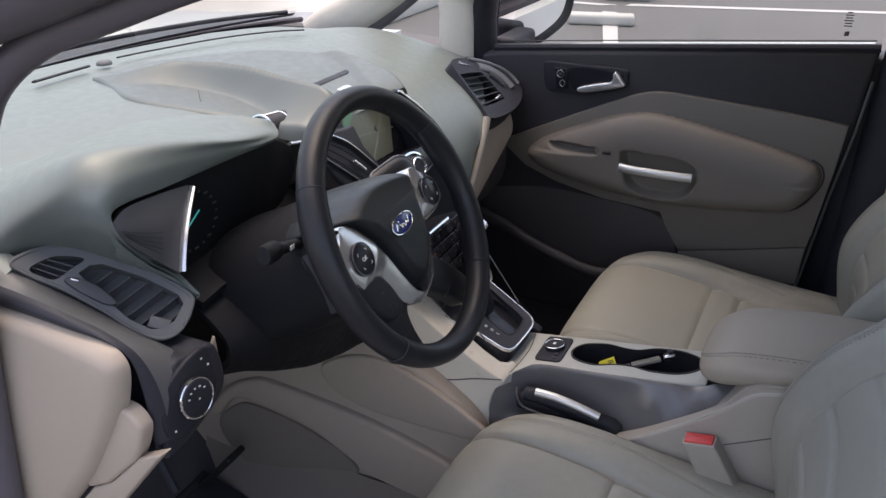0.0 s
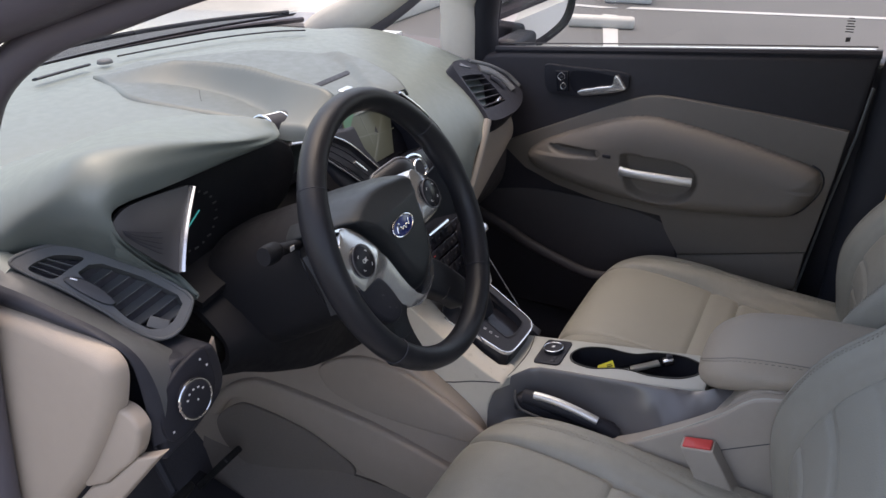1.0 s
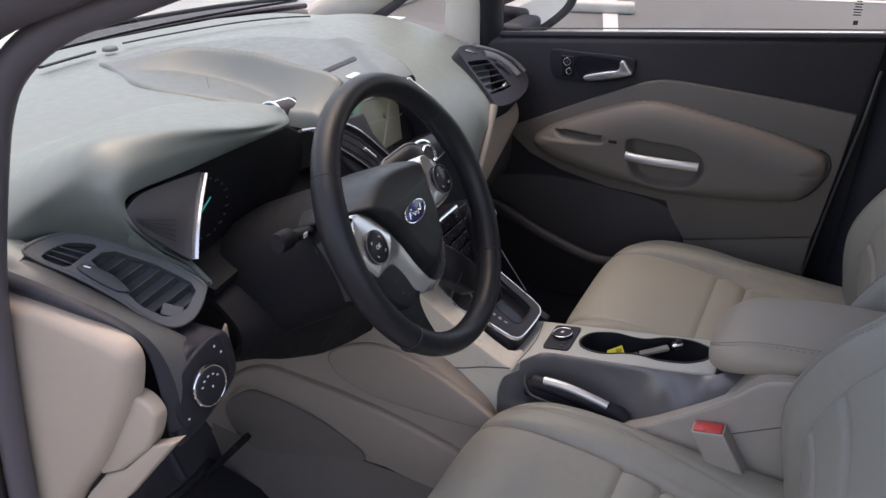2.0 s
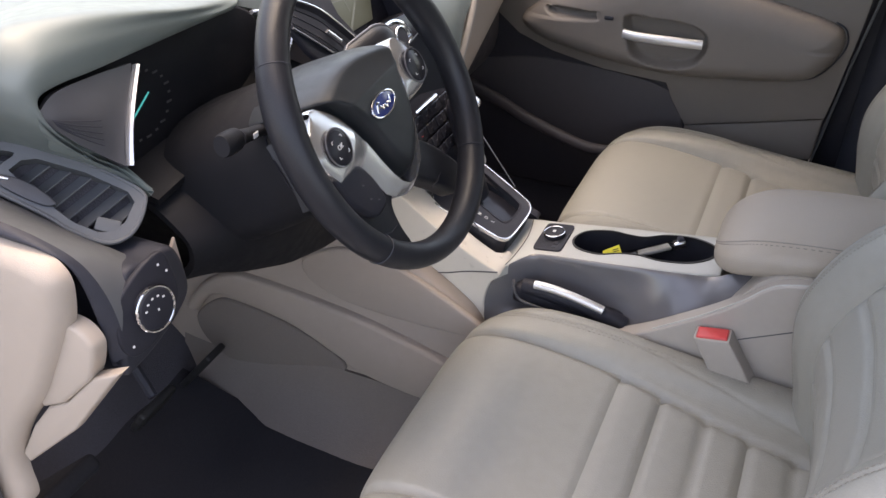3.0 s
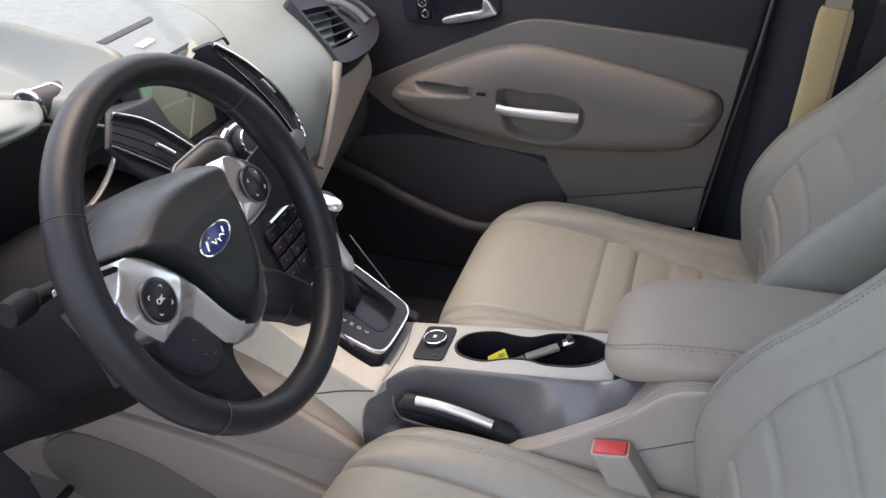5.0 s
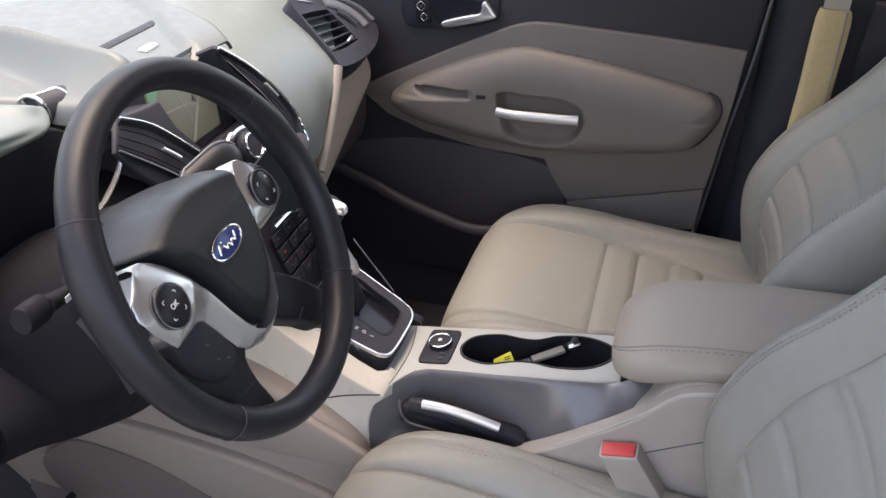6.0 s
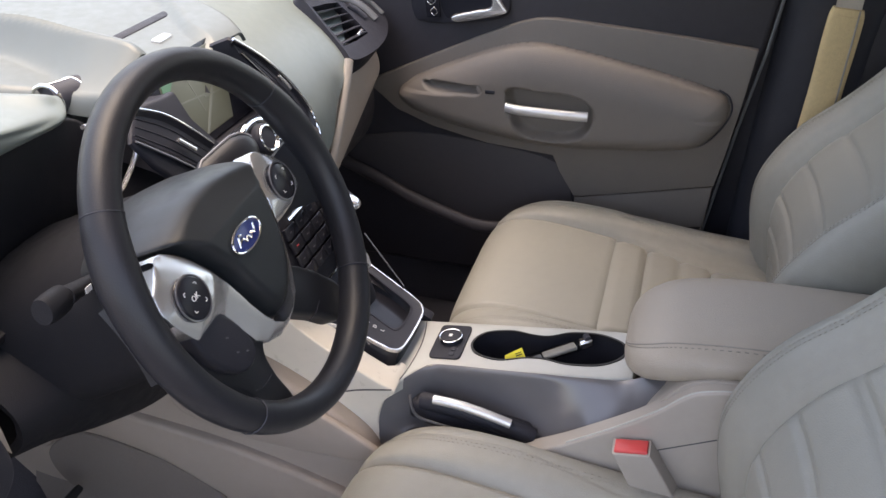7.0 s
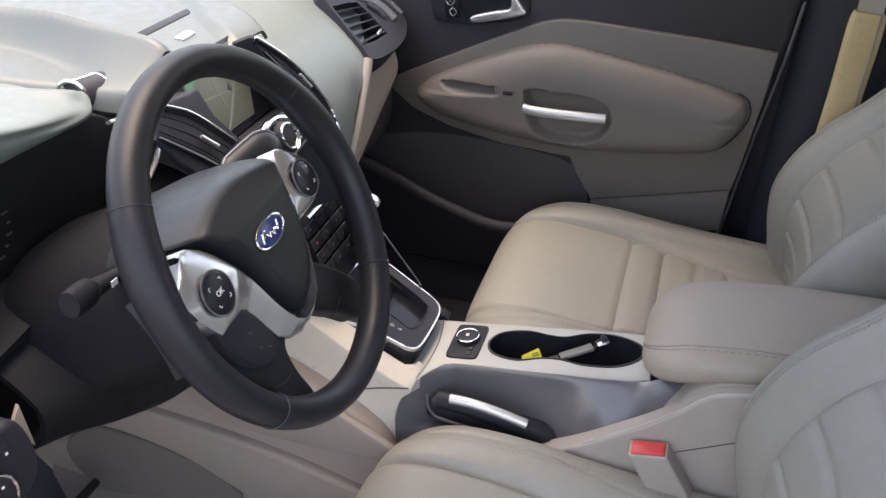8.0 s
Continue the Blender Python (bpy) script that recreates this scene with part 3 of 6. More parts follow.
def side_vent():
    """Air vent at the driver's end of the dashboard, with a demister beside it."""
    M = plane_at((-0.6137, 0.2821, 0.9486), (-0.45, -0.65, 0.6), (0.068, -0.135, -0.078))
    outer = smooth_outline([(-0.112, -0.014), (-0.096, 0.011), (-0.070, 0.030), (-0.031, 0.039), (0.025, 0.043), (0.086, 0.037), (0.098, 0.022), (0.097, -0.010), (0.078, -0.030), (0.040, -0.031), (0.009, -0.025), (-0.048, -0.019), (-0.088, -0.019)], 80)
    dem = [(-0.091, -0.013), (-0.083, 0.003), (-0.069, 0.016), (-0.042, 0.025), (-0.051, 0.005), (-0.060, -0.012), (-0.075, -0.015)]
    grille = [(-0.040, 0.006), (-0.033, 0.020), (-0.020, 0.028), (0.029, 0.033), (0.077, 0.030), (0.087, 0.022), (0.086, -0.002), (0.080, -0.015), (0.065, -0.023), (0.037, -0.022), (0.009, -0.013), (-0.008, -0.006), (-0.023, -0.002)]
    v = part("side_vent", plate(outer, (smooth_outline(dem, 30), grille), -0.022, 0.006, M), M_VANE, DASH, "charcoal side air vent with angled slats")
    part("vent_edge", tube([M @ Vector((x, y, 0.005)) for x, y in outer], 0.0025, 8, closed=True), M_VANE, v)
    part("vent_duct", plate(outer, (), -0.0225, -0.0190, M), M_CARPET, v)
    for k in range(3):
        part("demister_slat", rbox((0.050, 0.0016, 0.006), 0.0006, M @ Matrix.Translation((-0.068 + 0.004 * k, -0.006 + 0.0085 * k, -0.004)) @ Matrix.Rotation(0.06 + 0.05 * k, 4, "Z")), M_VANE, v)
    for k in range(6):
        u0, v1, v0 = -0.024 + 0.0205 * k, (0.028, 0.030, 0.032, 0.032, 0.031, 0.026)[k], (0.0, -0.008, -0.016, -0.022, -0.024, -0.020)[k]
        lean = 0.50
        q = quads([[M @ Vector((u0 + lean * (v - 0.005) + a, v, w)) for a, w in ((-0.0055, -0.0165), (0.0005, -0.011), (0.0060, -0.004))] for v in np.linspace(v0, v1, 6)])
        part("slat", thick(q, 0.0016), M_VANE, v)
    part("slat_tab", rbox((0.026, 0.015, 0.004), 0.0015, M @ Matrix.Translation((0.071, -0.012, 0.003)) @ Matrix.Rotation(0.15, 4, "Z")), M_VANE, v)
    part("tab_tip", rbox((0.002, 0.009, 0.003), 0.0008, M @ Matrix.Translation((0.084, -0.010, 0.0045))), M_SCOOP, v, "bright tab edge")
    wheel = prism(smooth_outline([(-0.050, -0.008), (-0.040, -0.001), (-0.014, 0.0), (0.010, -0.007), (0.015, -0.012), (0.004, -0.017), (-0.022, -0.016), (-0.045, -0.012)], 40), 0.011, 0.004, M)
    w = part("thumb_wheel", wheel, M_SHADOW, v, "smooth grey thumb wheel")
    part("wheel_mark", rbox((0.009, 0.0028, 0.002), 0.0008, M @ Matrix.Translation((-0.040, -0.0045, 0.0112)) @ Matrix.Rotation(0.2, 4, "Z")), M_SILVER, w)
    return v


side_vent()


def far_vent():
    M = plane_at((0.50, 0.248, 0.939), (0.05, -0.62, 0.78), (1, 0, 0))
    pod = smooth_outline([(-0.040, 0.088), (0.0, 0.092), (0.05, 0.078), (0.11, 0.046), (0.152, 0.004), (0.156, -0.036), (0.12, -0.062), (0.05, -0.078), (-0.04, -0.078), (-0.102, -0.066), (-0.094, -0.038), (-0.060, 0.052)], 70)
    grille = [(-0.052, 0.054), (0.0, 0.046), (0.042, 0.036), (0.040, 0.0), (0.030, -0.046), (-0.03, -0.044), (-0.084, -0.038), (-0.068, 0.010)]
    v = part("side_vent", plate(pod, (grille,), -0.045, 0.002, M), M_BLACK, DASH, "charcoal vent pod by the passenger door")
    part("vent_duct", prism(pod, -0.030, 0, M, low=-0.040), M_BLACK, v)
    for k in range(5):
        q = (k + 0.5) / 5
        c0, c1 = Vector((-0.052 - 0.032 * q, 0.054 - 0.092 * q, -0.004)), Vector((0.042 - 0.012 * q, 0.036 - 0.082 * q, -0.004))
        d = (c1 - c0).normalized()
        part("slat", rbox(((c1 - c0).length, 0.0022, 0.016), 0.0008, M @ Matrix.Translation((c0 + c1) / 2) @ Matrix.Rotation(math.atan2(d.y, d.x), 4, "Z") @ Matrix.Rotation(0.6, 4, "X")), M_DARK, v)
    part("vent_tab", rbox((0.030, 0.006, 0.006), 0.002, M @ Matrix.Translation((0.004, -0.036, 0.003)) @ Matrix.Rotation(0.1, 4, "Z")), M_SILVER, v, "bright vent tab")
    part("wheel_band", tube(spline([M @ Vector(p) for p in ((0.052, 0.052, 0.002), (0.085, 0.028, 0.005), (0.102, -0.004, 0.006), (0.104, -0.034, 0.004))], 20), 0.013, 12, flat=0.4, up=(0, -0.62, 0.78)), M_VANE, v, "grey band beside the vent")
    part("thumb_wheel", tube([M @ Vector(p) for p in ((0.060, 0.020, 0.002), (0.070, 0.002, 0.004), (0.074, -0.020, 0.003))], 0.007, 12), M_DARK, v)
    part("outer_rim", tube(spline([M @ Vector(p) for p in ((0.04, 0.080, 0.0), (0.108, 0.045, 0.001), (0.150, 0.004, 0.001), (0.154, -0.034, 0.0))], 24), 0.007, 10), M_VANE, v)
    part("demister", prism([(-0.020, 0.078), (0.020, 0.060), (-0.004, 0.084)], 0.004, 0.001, M), M_SCOOP, v, "pale triangular demister")


far_vent()


def driver_end():
    # padded band between the vent and the end cover, running down beside the switch panel
    a = spline([(-0.682, 0.46, 1.0), (-0.670, 0.369, 0.989), (-0.650, 0.321, 0.958), (-0.634, 0.281, 0.932), (-0.619, 0.241, 0.905), (-0.604, 0.210, 0.885), (-0.585, 0.188, 0.858), (-0.575, 0.178, 0.82)], 48)
    b = spline([(-0.700, 0.46, 0.992), (-0.700, 0.385, 0.984), (-0.698, 0.325, 0.977), (-0.694, 0.268, 0.965), (-0.687, 0.215, 0.949), (-0.676, 0.181, 0.920), (-0.668, 0.166, 0.87), (-0.664, 0.164, 0.80)], 48)
    c = spline([(-0.710, 0.46, 0.966), (-0.708, 0.385, 0.962), (-0.706, 0.325, 0.959), (-0.702, 0.265, 0.952), (-0.695, 0.212, 0.942), (-0.686, 0.187, 0.920), (-0.680, 0.180, 0.87), (-0.676, 0.180, 0.79)], 48)
    d = [(x + 0.026, y + 0.01, z - 0.028) for x, y, z in c]
    band = quads([spline([a[k], (np.array(a[k]) * 0.5 + np.array(b[k]) * 0.5) + np.array((-0.003, -0.005, 0.005)), b[k]], 12) for k in range(48)])
    part("end_band", thick(band, 0.004), M_VANE, DASH, "grey padded band round the vent", sharp=60)
    roll = quads([spline([b[k], (np.array(b[k]) * 0.5 + np.array(c[k]) * 0.5) + np.array((-0.004, -0.001, 0.003)), c[k], d[k]], 12) for k in range(48)])
    part("band_edge", thick(roll, 0.004), M_DARK, DASH, "charcoal rolled edge of the band", sharp=60)
    rows = [spline([(x0, y, z0), (0.5 * (x0 + x1), y, 0.5 * (z0 + z1) + 0.006), (x1, y, z1)], 10) for y, x0, z0, x1, z1 in ((0.52, -0.640, 1.010, -0.708, 0.986), (0.46, -0.645, 1.008, -0.705, 0.988), (0.42, -0.652, 1.004, -0.703, 0.986), (0.385, -0.658, 0.999, -0.702, 0.983), (0.36, -0.657, 0.992, -0.700, 0.980))]
    part("corner_pad", thick(quads(rows), 0.006), M_DASH, DASH, "grey soft corner beside the vent", sharp=60)
    sw = smooth_outline([(-0.640, 0.880), (-0.60, 0.880), (-0.562, 0.875), (-0.548, 0.83), (-0.556, 0.80), (-0.60, 0.778), (-0.645, 0.768), (-0.668, 0.778)], 60)
    panel = part("switch_panel", back(sw, 0.26, 0.088, 0.018), M_DARK, DASH, "charcoal panel with the headlight switch")
    Ms = plane_at((-0.623, 0.1655, 0.837), (-0.12, -1, 0.12), (1, 0, 0.0))
    part("bezel", prism(smooth_outline([(-0.048, -0.018), (-0.04, 0.022), (-0.005, 0.045), (0.032, 0.052), (0.04, 0.03), (0.038, -0.01), (0.0, -0.038), (-0.036, -0.042)], 50), 0.006, 0.003, Ms), M_BLACK, panel, "black switch bezel")
    part("switch_ring", tube([Ms @ Vector((0.0245 * math.cos(a), 0.0255 * math.sin(a), 0.013)) for a in np.linspace(0, 2 * math.pi, 48, endpoint=False)], 0.0020, 8, closed=True), M_CHROME, panel, "chrome ring")
    part("switch_knob", prism(ellipse(0.0235, 0.0245, 40), 0.016, 0.003, Ms), M_BLACK, panel, "black round headlight knob")
    for k in range(5):
        a = radians(160 - 30 * k)
        part("switch_mark", rbox((0.0028, 0.002, 0.0006), 0, Ms @ Matrix.Translation((0.015 * math.cos(a), 0.015 * math.sin(a), 0.0165))), M_WHITE, panel)
    part("switch_mark", rbox((0.002, 0.0026, 0.0006), 0, Ms @ Matrix.Translation((0.001, -0.001, 0.0165))), M_WHITE, panel)
    for u, v in ((0.024, 0.04), (0.032, 0.028), (-0.036, -0.028)):
        part("switch_mark", rbox((0.0026, 0.0026, 0.0006), 0, Ms @ Matrix.Translation((u, v, 0.0067))), M_WHITE, panel)
    # beige end covers
    big = [tuple(p) for p in spline([(0.50, 0.956), (0.365, 0.955), (0.31, 0.953), (0.25, 0.946), (0.208, 0.940), (0.188, 0.930), (0.180, 0.912), (0.186, 0.879), (0.197, 0.850), (0.232, 0.787), (0.262, 0.738), (0.315, 0.672), (0.349, 0.612), (0.358, 0.57), (0.362, 0.522), (0.400, 0.482), (0.44, 0.455)], 70)] + [(0.50, 0.44)]
    part("end_cover", side(big, -0.692, 0.026, 0.020), M_BEIGE, DASH, "beige fuse box cover with a broad chamfer")
    small = [tuple(p) for p in spline([(0.202, 0.860), (0.184, 0.857), (0.172, 0.846), (0.169, 0.830), (0.184, 0.792), (0.210, 0.764), (0.240, 0.734)], 30)] + [(0.275, 0.715), (0.295, 0.740), (0.225, 0.850)]
    part("small_cover", side(small, -0.684, 0.020, 0.006), M_BEIGE, DASH, "small beige lower cover")
    low = [(0.275, 0.712), (0.238, 0.735), (0.186, 0.789), (0.143, 0.810), (0.155, 0.796), (0.24, 0.690), (0.345, 0.592), (0.352, 0.606), (0.312, 0.668)]
    part("kick_cover", side(low, -0.686, 0.014, 0.004), M_BEIGE, DASH, "beige kick panel")
    return panel


driver_end()


def lower_dash():
    # knee panel below the column
    rows = []
    for x in np.linspace(-0.522, -0.12, 16):
        q = (x + 0.56) / 0.44
        bulge = 0.05 * math.sin(math.pi * min(1, q * 1.1))
        zb = float(np.interp(x, (-0.56, -0.474, -0.41, -0.32, -0.22, -0.12), (0.806, 0.770, 0.732, 0.688, 0.656, 0.632)))
        rows.append(spline([(x, 0.33, 0.920), (x, 0.25 - bulge * 0.4, 0.900), (x, 0.205 - bulge, 0.86 - 0.02 * q), (x, 0.195 - bulge * 0.8, 0.5 * (0.86 + zb)), (x, 0.20 - bulge * 0.2, zb + 0.012), (x, 0.215, zb), (x, 0.26, zb + 0.012), (x, 0.40, zb + 0.06)], 30))
    part("knee_panel", thick(quads(rows), 0.01), M_MATT, DASH, "black knee panel under the steering column")
    part("knee_sliver", back([(-0.547, 0.846), (-0.532, 0.863), (-0.527, 0.806)], 0.200, 0.004, 0.001), M_BEIGE, DASH)
    # passenger side: beige panel cut along a shadow's edge, shaded part darker below
    rows = []
    for x in np.linspace(0.22, 0.615, 16):
        q = (x - 0.20) / 0.44
        zt, zb = 0.90 - 0.03 * max(0.0, x - 0.42) / 0.2, 0.655 + 0.145 * q
        rows.append(spline([(x, 0.232 + 0.04 * q, zt + 0.012), (x, 0.212 + 0.03 * q, zt), (x, 0.202 + 0.022 * q, 0.5 * (zt + zb)), (x, 0.204 + 0.020 * q, zb + 0.01), (x, 0.214 + 0.020 * q, zb), (x, 0.27, zb - 0.004)], 24))
    part("lit_glove_panel", thick(quads(rows), 0.010), M_BEIGE, DASH, "beige lit part of the glove box, ending at the shadow's edge")
    rows = []
    for x in np.linspace(0.15, 0.64, 14):
        rows.append(spline([(x, 0.262, 0.86), (x, 0.257, 0.76), (x, 0.265, 0.68), (x, 0.32, 0.61), (x, 0.40, 0.575), (x, 0.52, 0.565)], 24))
    part("glove_box", thick(quads(rows), 0.012), M_TAUPE_SHADE, DASH, "shaded part of the glove box in darkened taupe")
    part("glove_trim", tube(spline([(0.389, 0.196, 0.905), (0.362, 0.193, 0.868), (0.320, 0.191, 0.815), (0.265, 0.190, 0.755)], 30), 0.0110, 12, flat=0.7, up=(0, 1, 0)), M_CONSOLE, DASH, "greige trim strip beside the glove box")
    part("end_cheek", side(smooth_outline([(0.30, 0.93), (0.34, 0.96), (0.42, 0.97), (0.55, 0.97), (0.60, 0.75), (0.50, 0.55), (0.44, 0.57), (0.36, 0.66), (0.29, 0.76), (0.26, 0.85)], 50), 0.615, 0.045, 0.01, out=1), M_DARK, DASH)


lower_dash()


def cover_z(x, y):
    """Centre cover: a wave whose crest runs forward from the rear lip, a shallow tray beside it."""
    xc = np.interp(y, (0.238, 0.29, 0.35, 0.43, 0.51, 0.58, 0.64, 0.74), (-0.135, -0.122, -0.112, -0.097, -0.090, -0.096, -0.125, -0.160))
    base = np.interp(y, (0.238, 0.30, 0.37, 0.43, 0.60, 0.76), (1.041, 1.045, 1.050, 1.056, 1.064, 1.056))
    amp = np.interp(y, (0.238, 0.30, 0.45, 0.60, 0.68, 0.75), (0.044, 0.044, 0.040, 0.028, 0.012, 0.0))
    d = x - xc
    flank = np.interp(y, (0.238, 0.31, 0.37, 0.46, 0.60), (0.066, 0.068, 0.050, 0.040, 0.045))
    if d < 0:
        f = max(0.0, 1 + d / flank) ** 1.35 - 0.10 * min(1.0, -d / flank)
    else:
        f = 0.5 * (1 + math.cos(math.pi * min(1.0, d / 0.045)))
    # the passenger side of the cover stands a little above the tray
    rim = np.interp(y, (0.238, 0.30, 0.35, 0.40, 0.5), (0.0, 0.040, 0.090, 0.140, 0.2))
    base = base + 0.011 * min(1.0, max(0.0, (x - rim) / 0.022))
    return float(base + amp * f)


def centre_top():
    # raised centre cover with a card slot and a small switch
    edge_r = spline([(-0.03, 0.755), (0.08, 0.665), (0.155, 0.585), (0.200, 0.49), (0.190, 0.39), (0.145, 0.305), (0.092, 0.238)], 48)
    edge_l = spline([(-0.153, 0.745), (-0.198, 0.657), (-0.240, 0.580), (-0.236, 0.48), (-0.222, 0.40), (-0.203, 0.345), (-0.195, 0.29), (-0.192, 0.262)], 48)
    rows = []
    for k in range(48):
        row = []
        for q in np.linspace(0, 1, 130):
            x = edge_l[k][0] + (edge_r[k][0] - edge_l[k][0]) * q
            y = edge_l[k][1] + (edge_r[k][1] - edge_l[k][1]) * q
            skirt = -0.020 * (max(0.0, 0.03 - q) / 0.03) ** 1.5 - 0.012 * (max(0.0, q - 0.96) / 0.04) ** 2
            roll = -0.010 * (max(0.0, k - 41) / 6) ** 2
            row.append((x, y, cover_z(x, y) + skirt + roll - 0.005))
        rows.append(row)
    top = part("centre_cover", thick(quads(rows), -0.005), M_DASH_SHADE, DASH, "grey raised centre cover", sharp=60)
    Mt = plane_at((0.048, 0.369, cover_z(0.06, 0.369)), (0, -0.08, 1), (1, 0, 0))
    part("card_slot", rbox((0.132, 0.017, 0.006), 0.002, Mt @ Matrix.Translation((0, 0, -0.0015))), M_BLACK, top, "black slot")
    Mw = plane_at((0.008, 0.315, cover_z(0.012, 0.315)), (0, -0.08, 1), (1, 0.05, 0))
    part("small_switch", rbox((0.034, 0.015, 0.008), 0.0025, Mw), M_SILVER, top, "pale rocker switch")
    part("joint", tube(spline([(xx, yy, cover_z(xx, yy) + 0.0002) for xx, yy in ((-0.140, 0.517), (-0.165, 0.495), (-0.185, 0.476))], 12), 0.0005, 6), M_BLACK, top)
    # demister slots along the screen
    for line in (((-0.225, 0.812), (-0.16, 0.818), (-0.093, 0.820)), ((-0.004, 0.832), (0.06, 0.822), (0.117, 0.805), (0.19, 0.775), (0.259, 0.738), (0.32, 0.68), (0.358, 0.63))):
        pts = spline([(xx, yy, dash_z(xx, yy) + 0.0125) for xx, yy in line], 24)
        part("demister_slot", tube(pts, 0.0075 if len(line) == 3 else 0.005, 8, flat=0.35), M_BLACK, top)
    part("light_sensor", prism(ellipse(0.016, 0.014, 24), 0.008, 0.006, Matrix.Translation((-0.052, 0.82, dash_z(-0.05, 0.82) + 0.008))), M_VANE, top, "grey dome light sensor")
    # round outlet at the hood's inner end
    for x0, x1, r, m, nm, lb in ((-0.205, -0.150, 0.0215, M_DARK, "round_outlet", "small charcoal barrel outlet"), (-0.150, -0.110, 0.0195, M_BLACK, "outlet_neck", "")):
        part(nm, tube([(x, 0.340 - 0.35 * (x + 0.205), 1.0310) for x in np.linspace(x0, x1, 6)], r, 28, up=(0, 0, 1)), m, top, lb)
    for x, r in ((-0.205, 0.0026), (-0.172, 0.0012)):
        yc = 0.340 - 0.35 * (x + 0.205)
        part("outlet_ring", tube([(x, yc + 0.0215 * math.cos(t), 1.0310 + 0.0215 * math.sin(t)) for t in np.linspace(0, 2 * math.pi, 36, endpoint=False)], r, 8, closed=True), M_CHROME, top, "chrome ring")
    part("outlet_line", tube([(x, 0.340 - 0.35 * (x + 0.205), 1.0524) for x in (-0.205, -0.188, -0.172)], 0.0011, 6), M_CHROME, top)


centre_top()


def centre_stack():
    st = thing("centre_stack", (0, 0.2, 0.7), "glossy black centre stack with touch screen, slim vents and round knob", "centre stack")
    M = plane_at((0, 0.2, 1.03), (0, -0.25, 0.11), (1, 0, 0))
    body = [(-0.253, -0.012), (-0.224, 0.020), (-0.16, 0.012), (-0.06, 0.012), (0.0, 0.018), (0.020, 0.031), (0.042, 0.016), (0.072, -0.012), (0.108, -0.066), (0.124, -0.100), (0.129, -0.130), (0.124, -0.158), (0.108, -0.178), (0.088, -0.24), (0.075, -0.33), (-0.085, -0.33), (-0.115, -0.24), (-0.185, -0.125), (-0.238, -0.050)]
    bm = prism(body, -0.004, 0.006, low=-0.062)
    for v in bm.verts:
        if v.co.z < -0.05 and v.co.x < -0.08:
            v.co.x += 0.07
    bm.transform(M)
    b = part("stack_body", bm, M_BLACK, st, "black stack moulding")
    cut(b, prism([(-0.15, 0.05), (0.012, 0.05), (0.020, 0.0), (0.050, -0.052), (0.052, -0.080), (-0.110, -0.080), (-0.140, -0.028)], 0.05, 0, M, low=-0.052))
    scr = [(-0.106, 0.034), (-0.124, -0.015), (-0.080, -0.067), (-0.002, -0.068), (0.030, -0.010), (0.036, 0.034)]
    Ms = M @ Matrix.Translation((0.0, 0.0, -0.050))
    rest = [(-0.150, 0.040), (0.045, 0.040), (0.048, -0.078), (-0.108, -0.078), (-0.140, -0.020)]
    part("screen_bezel", prism(rest, 0.003, 0.001, Ms), M_GLOSS, st, "glossy black screen surround")
    s = part("screen", prism(scr, 0.005, 0.0008, Ms), M_SCREEN, st, "lit map screen")
    part("map_area", prism([(-0.105, 0.033), (-0.060, 0.033), (-0.090, 0.012), (-0.104, 0.002), (-0.112, -0.020), (-0.122, -0.014)], 0.0056, 0, Ms), M_MAPGREEN, s, "green map area")
    for p, q, w in (((-0.070, -0.066), (0.020, 0.012), 0.0022), ((-0.115, -0.012), (-0.030, -0.022), 0.0012), ((-0.060, 0.030), (-0.052, -0.040), 0.0010), ((-0.040, -0.024), (0.026, -0.030), 0.0010)):
        d = (Vector(q) - Vector(p)).normalized() * w
        part("map_road", prism([(p[0] - d.y, p[1] + d.x), (p[0] + d.y, p[1] - d.x), (q[0] + d.y, q[1] - d.x), (q[0] - d.y, q[1] + d.x)], 0.0054, 0, Ms), M_MAPBLUE, s)
    part("map_marker", prism([(-0.034, -0.020), (-0.026, -0.024), (-0.027, -0.012)], 0.0058, 0, Ms), M_DARK, s)
    # a slim slatted vent each side of the screen, running down and inwards
    vents = (
        ([(-0.222, 0.018), (-0.177, -0.011), (-0.128, -0.068)], [(-0.250, -0.012), (-0.206, -0.054), (-0.172, -0.090)], 0.16),
        ([(0.020, 0.004), (0.055, -0.051), (0.078, -0.099), (0.092, -0.146)], [(0.016, 0.026), (0.064, -0.018), (0.100, -0.070), (0.117, -0.118), (0.112, -0.158)], 0.0),
    )
    for inner, outer, lift in vents:
        P, Q = spline(inner, 30), spline(outer, 30)
        at = lambda k, q, z: M @ Vector((*(P[k] * (1 - q) + Q[k] * q), z))
        v = part("slim_vent", thick(quads([[at(k, q, -0.012 + 0.010 * abs(2 * q - 1) ** 3) for q in np.linspace(0, 1, 9)] for k in range(30)]), 0.004), M_GLOSS, st, "slim gloss-black vent with slats")
        for q in (0.28, 0.52, 0.76):
            part("slat", tube([at(k, q, -0.006) for k in range(1, 29)], 0.0030, 8, flat=0.4), M_BLACK, v)
        part("inner_edge", tube([at(k, 0.0, 0.0) for k in range(30)], 0.0012, 6), M_CHROME, v, "thin bright edge")
        part("outer_edge", tube([at(k, 1.0, 0.0) for k in range(30)], 0.0014 if lift else 0.0022, 8), M_SCOOP if lift else M_CHROME, v, "thin bright edge")
        n0, n1 = (16, 23) if lift else (11, 16)
        part("slider", tube([at(k, 0.52 if lift else 0.62, 0.002) for k in range(n0, n1)], 0.0026, 8), M_SILVER, v, "silver slider")
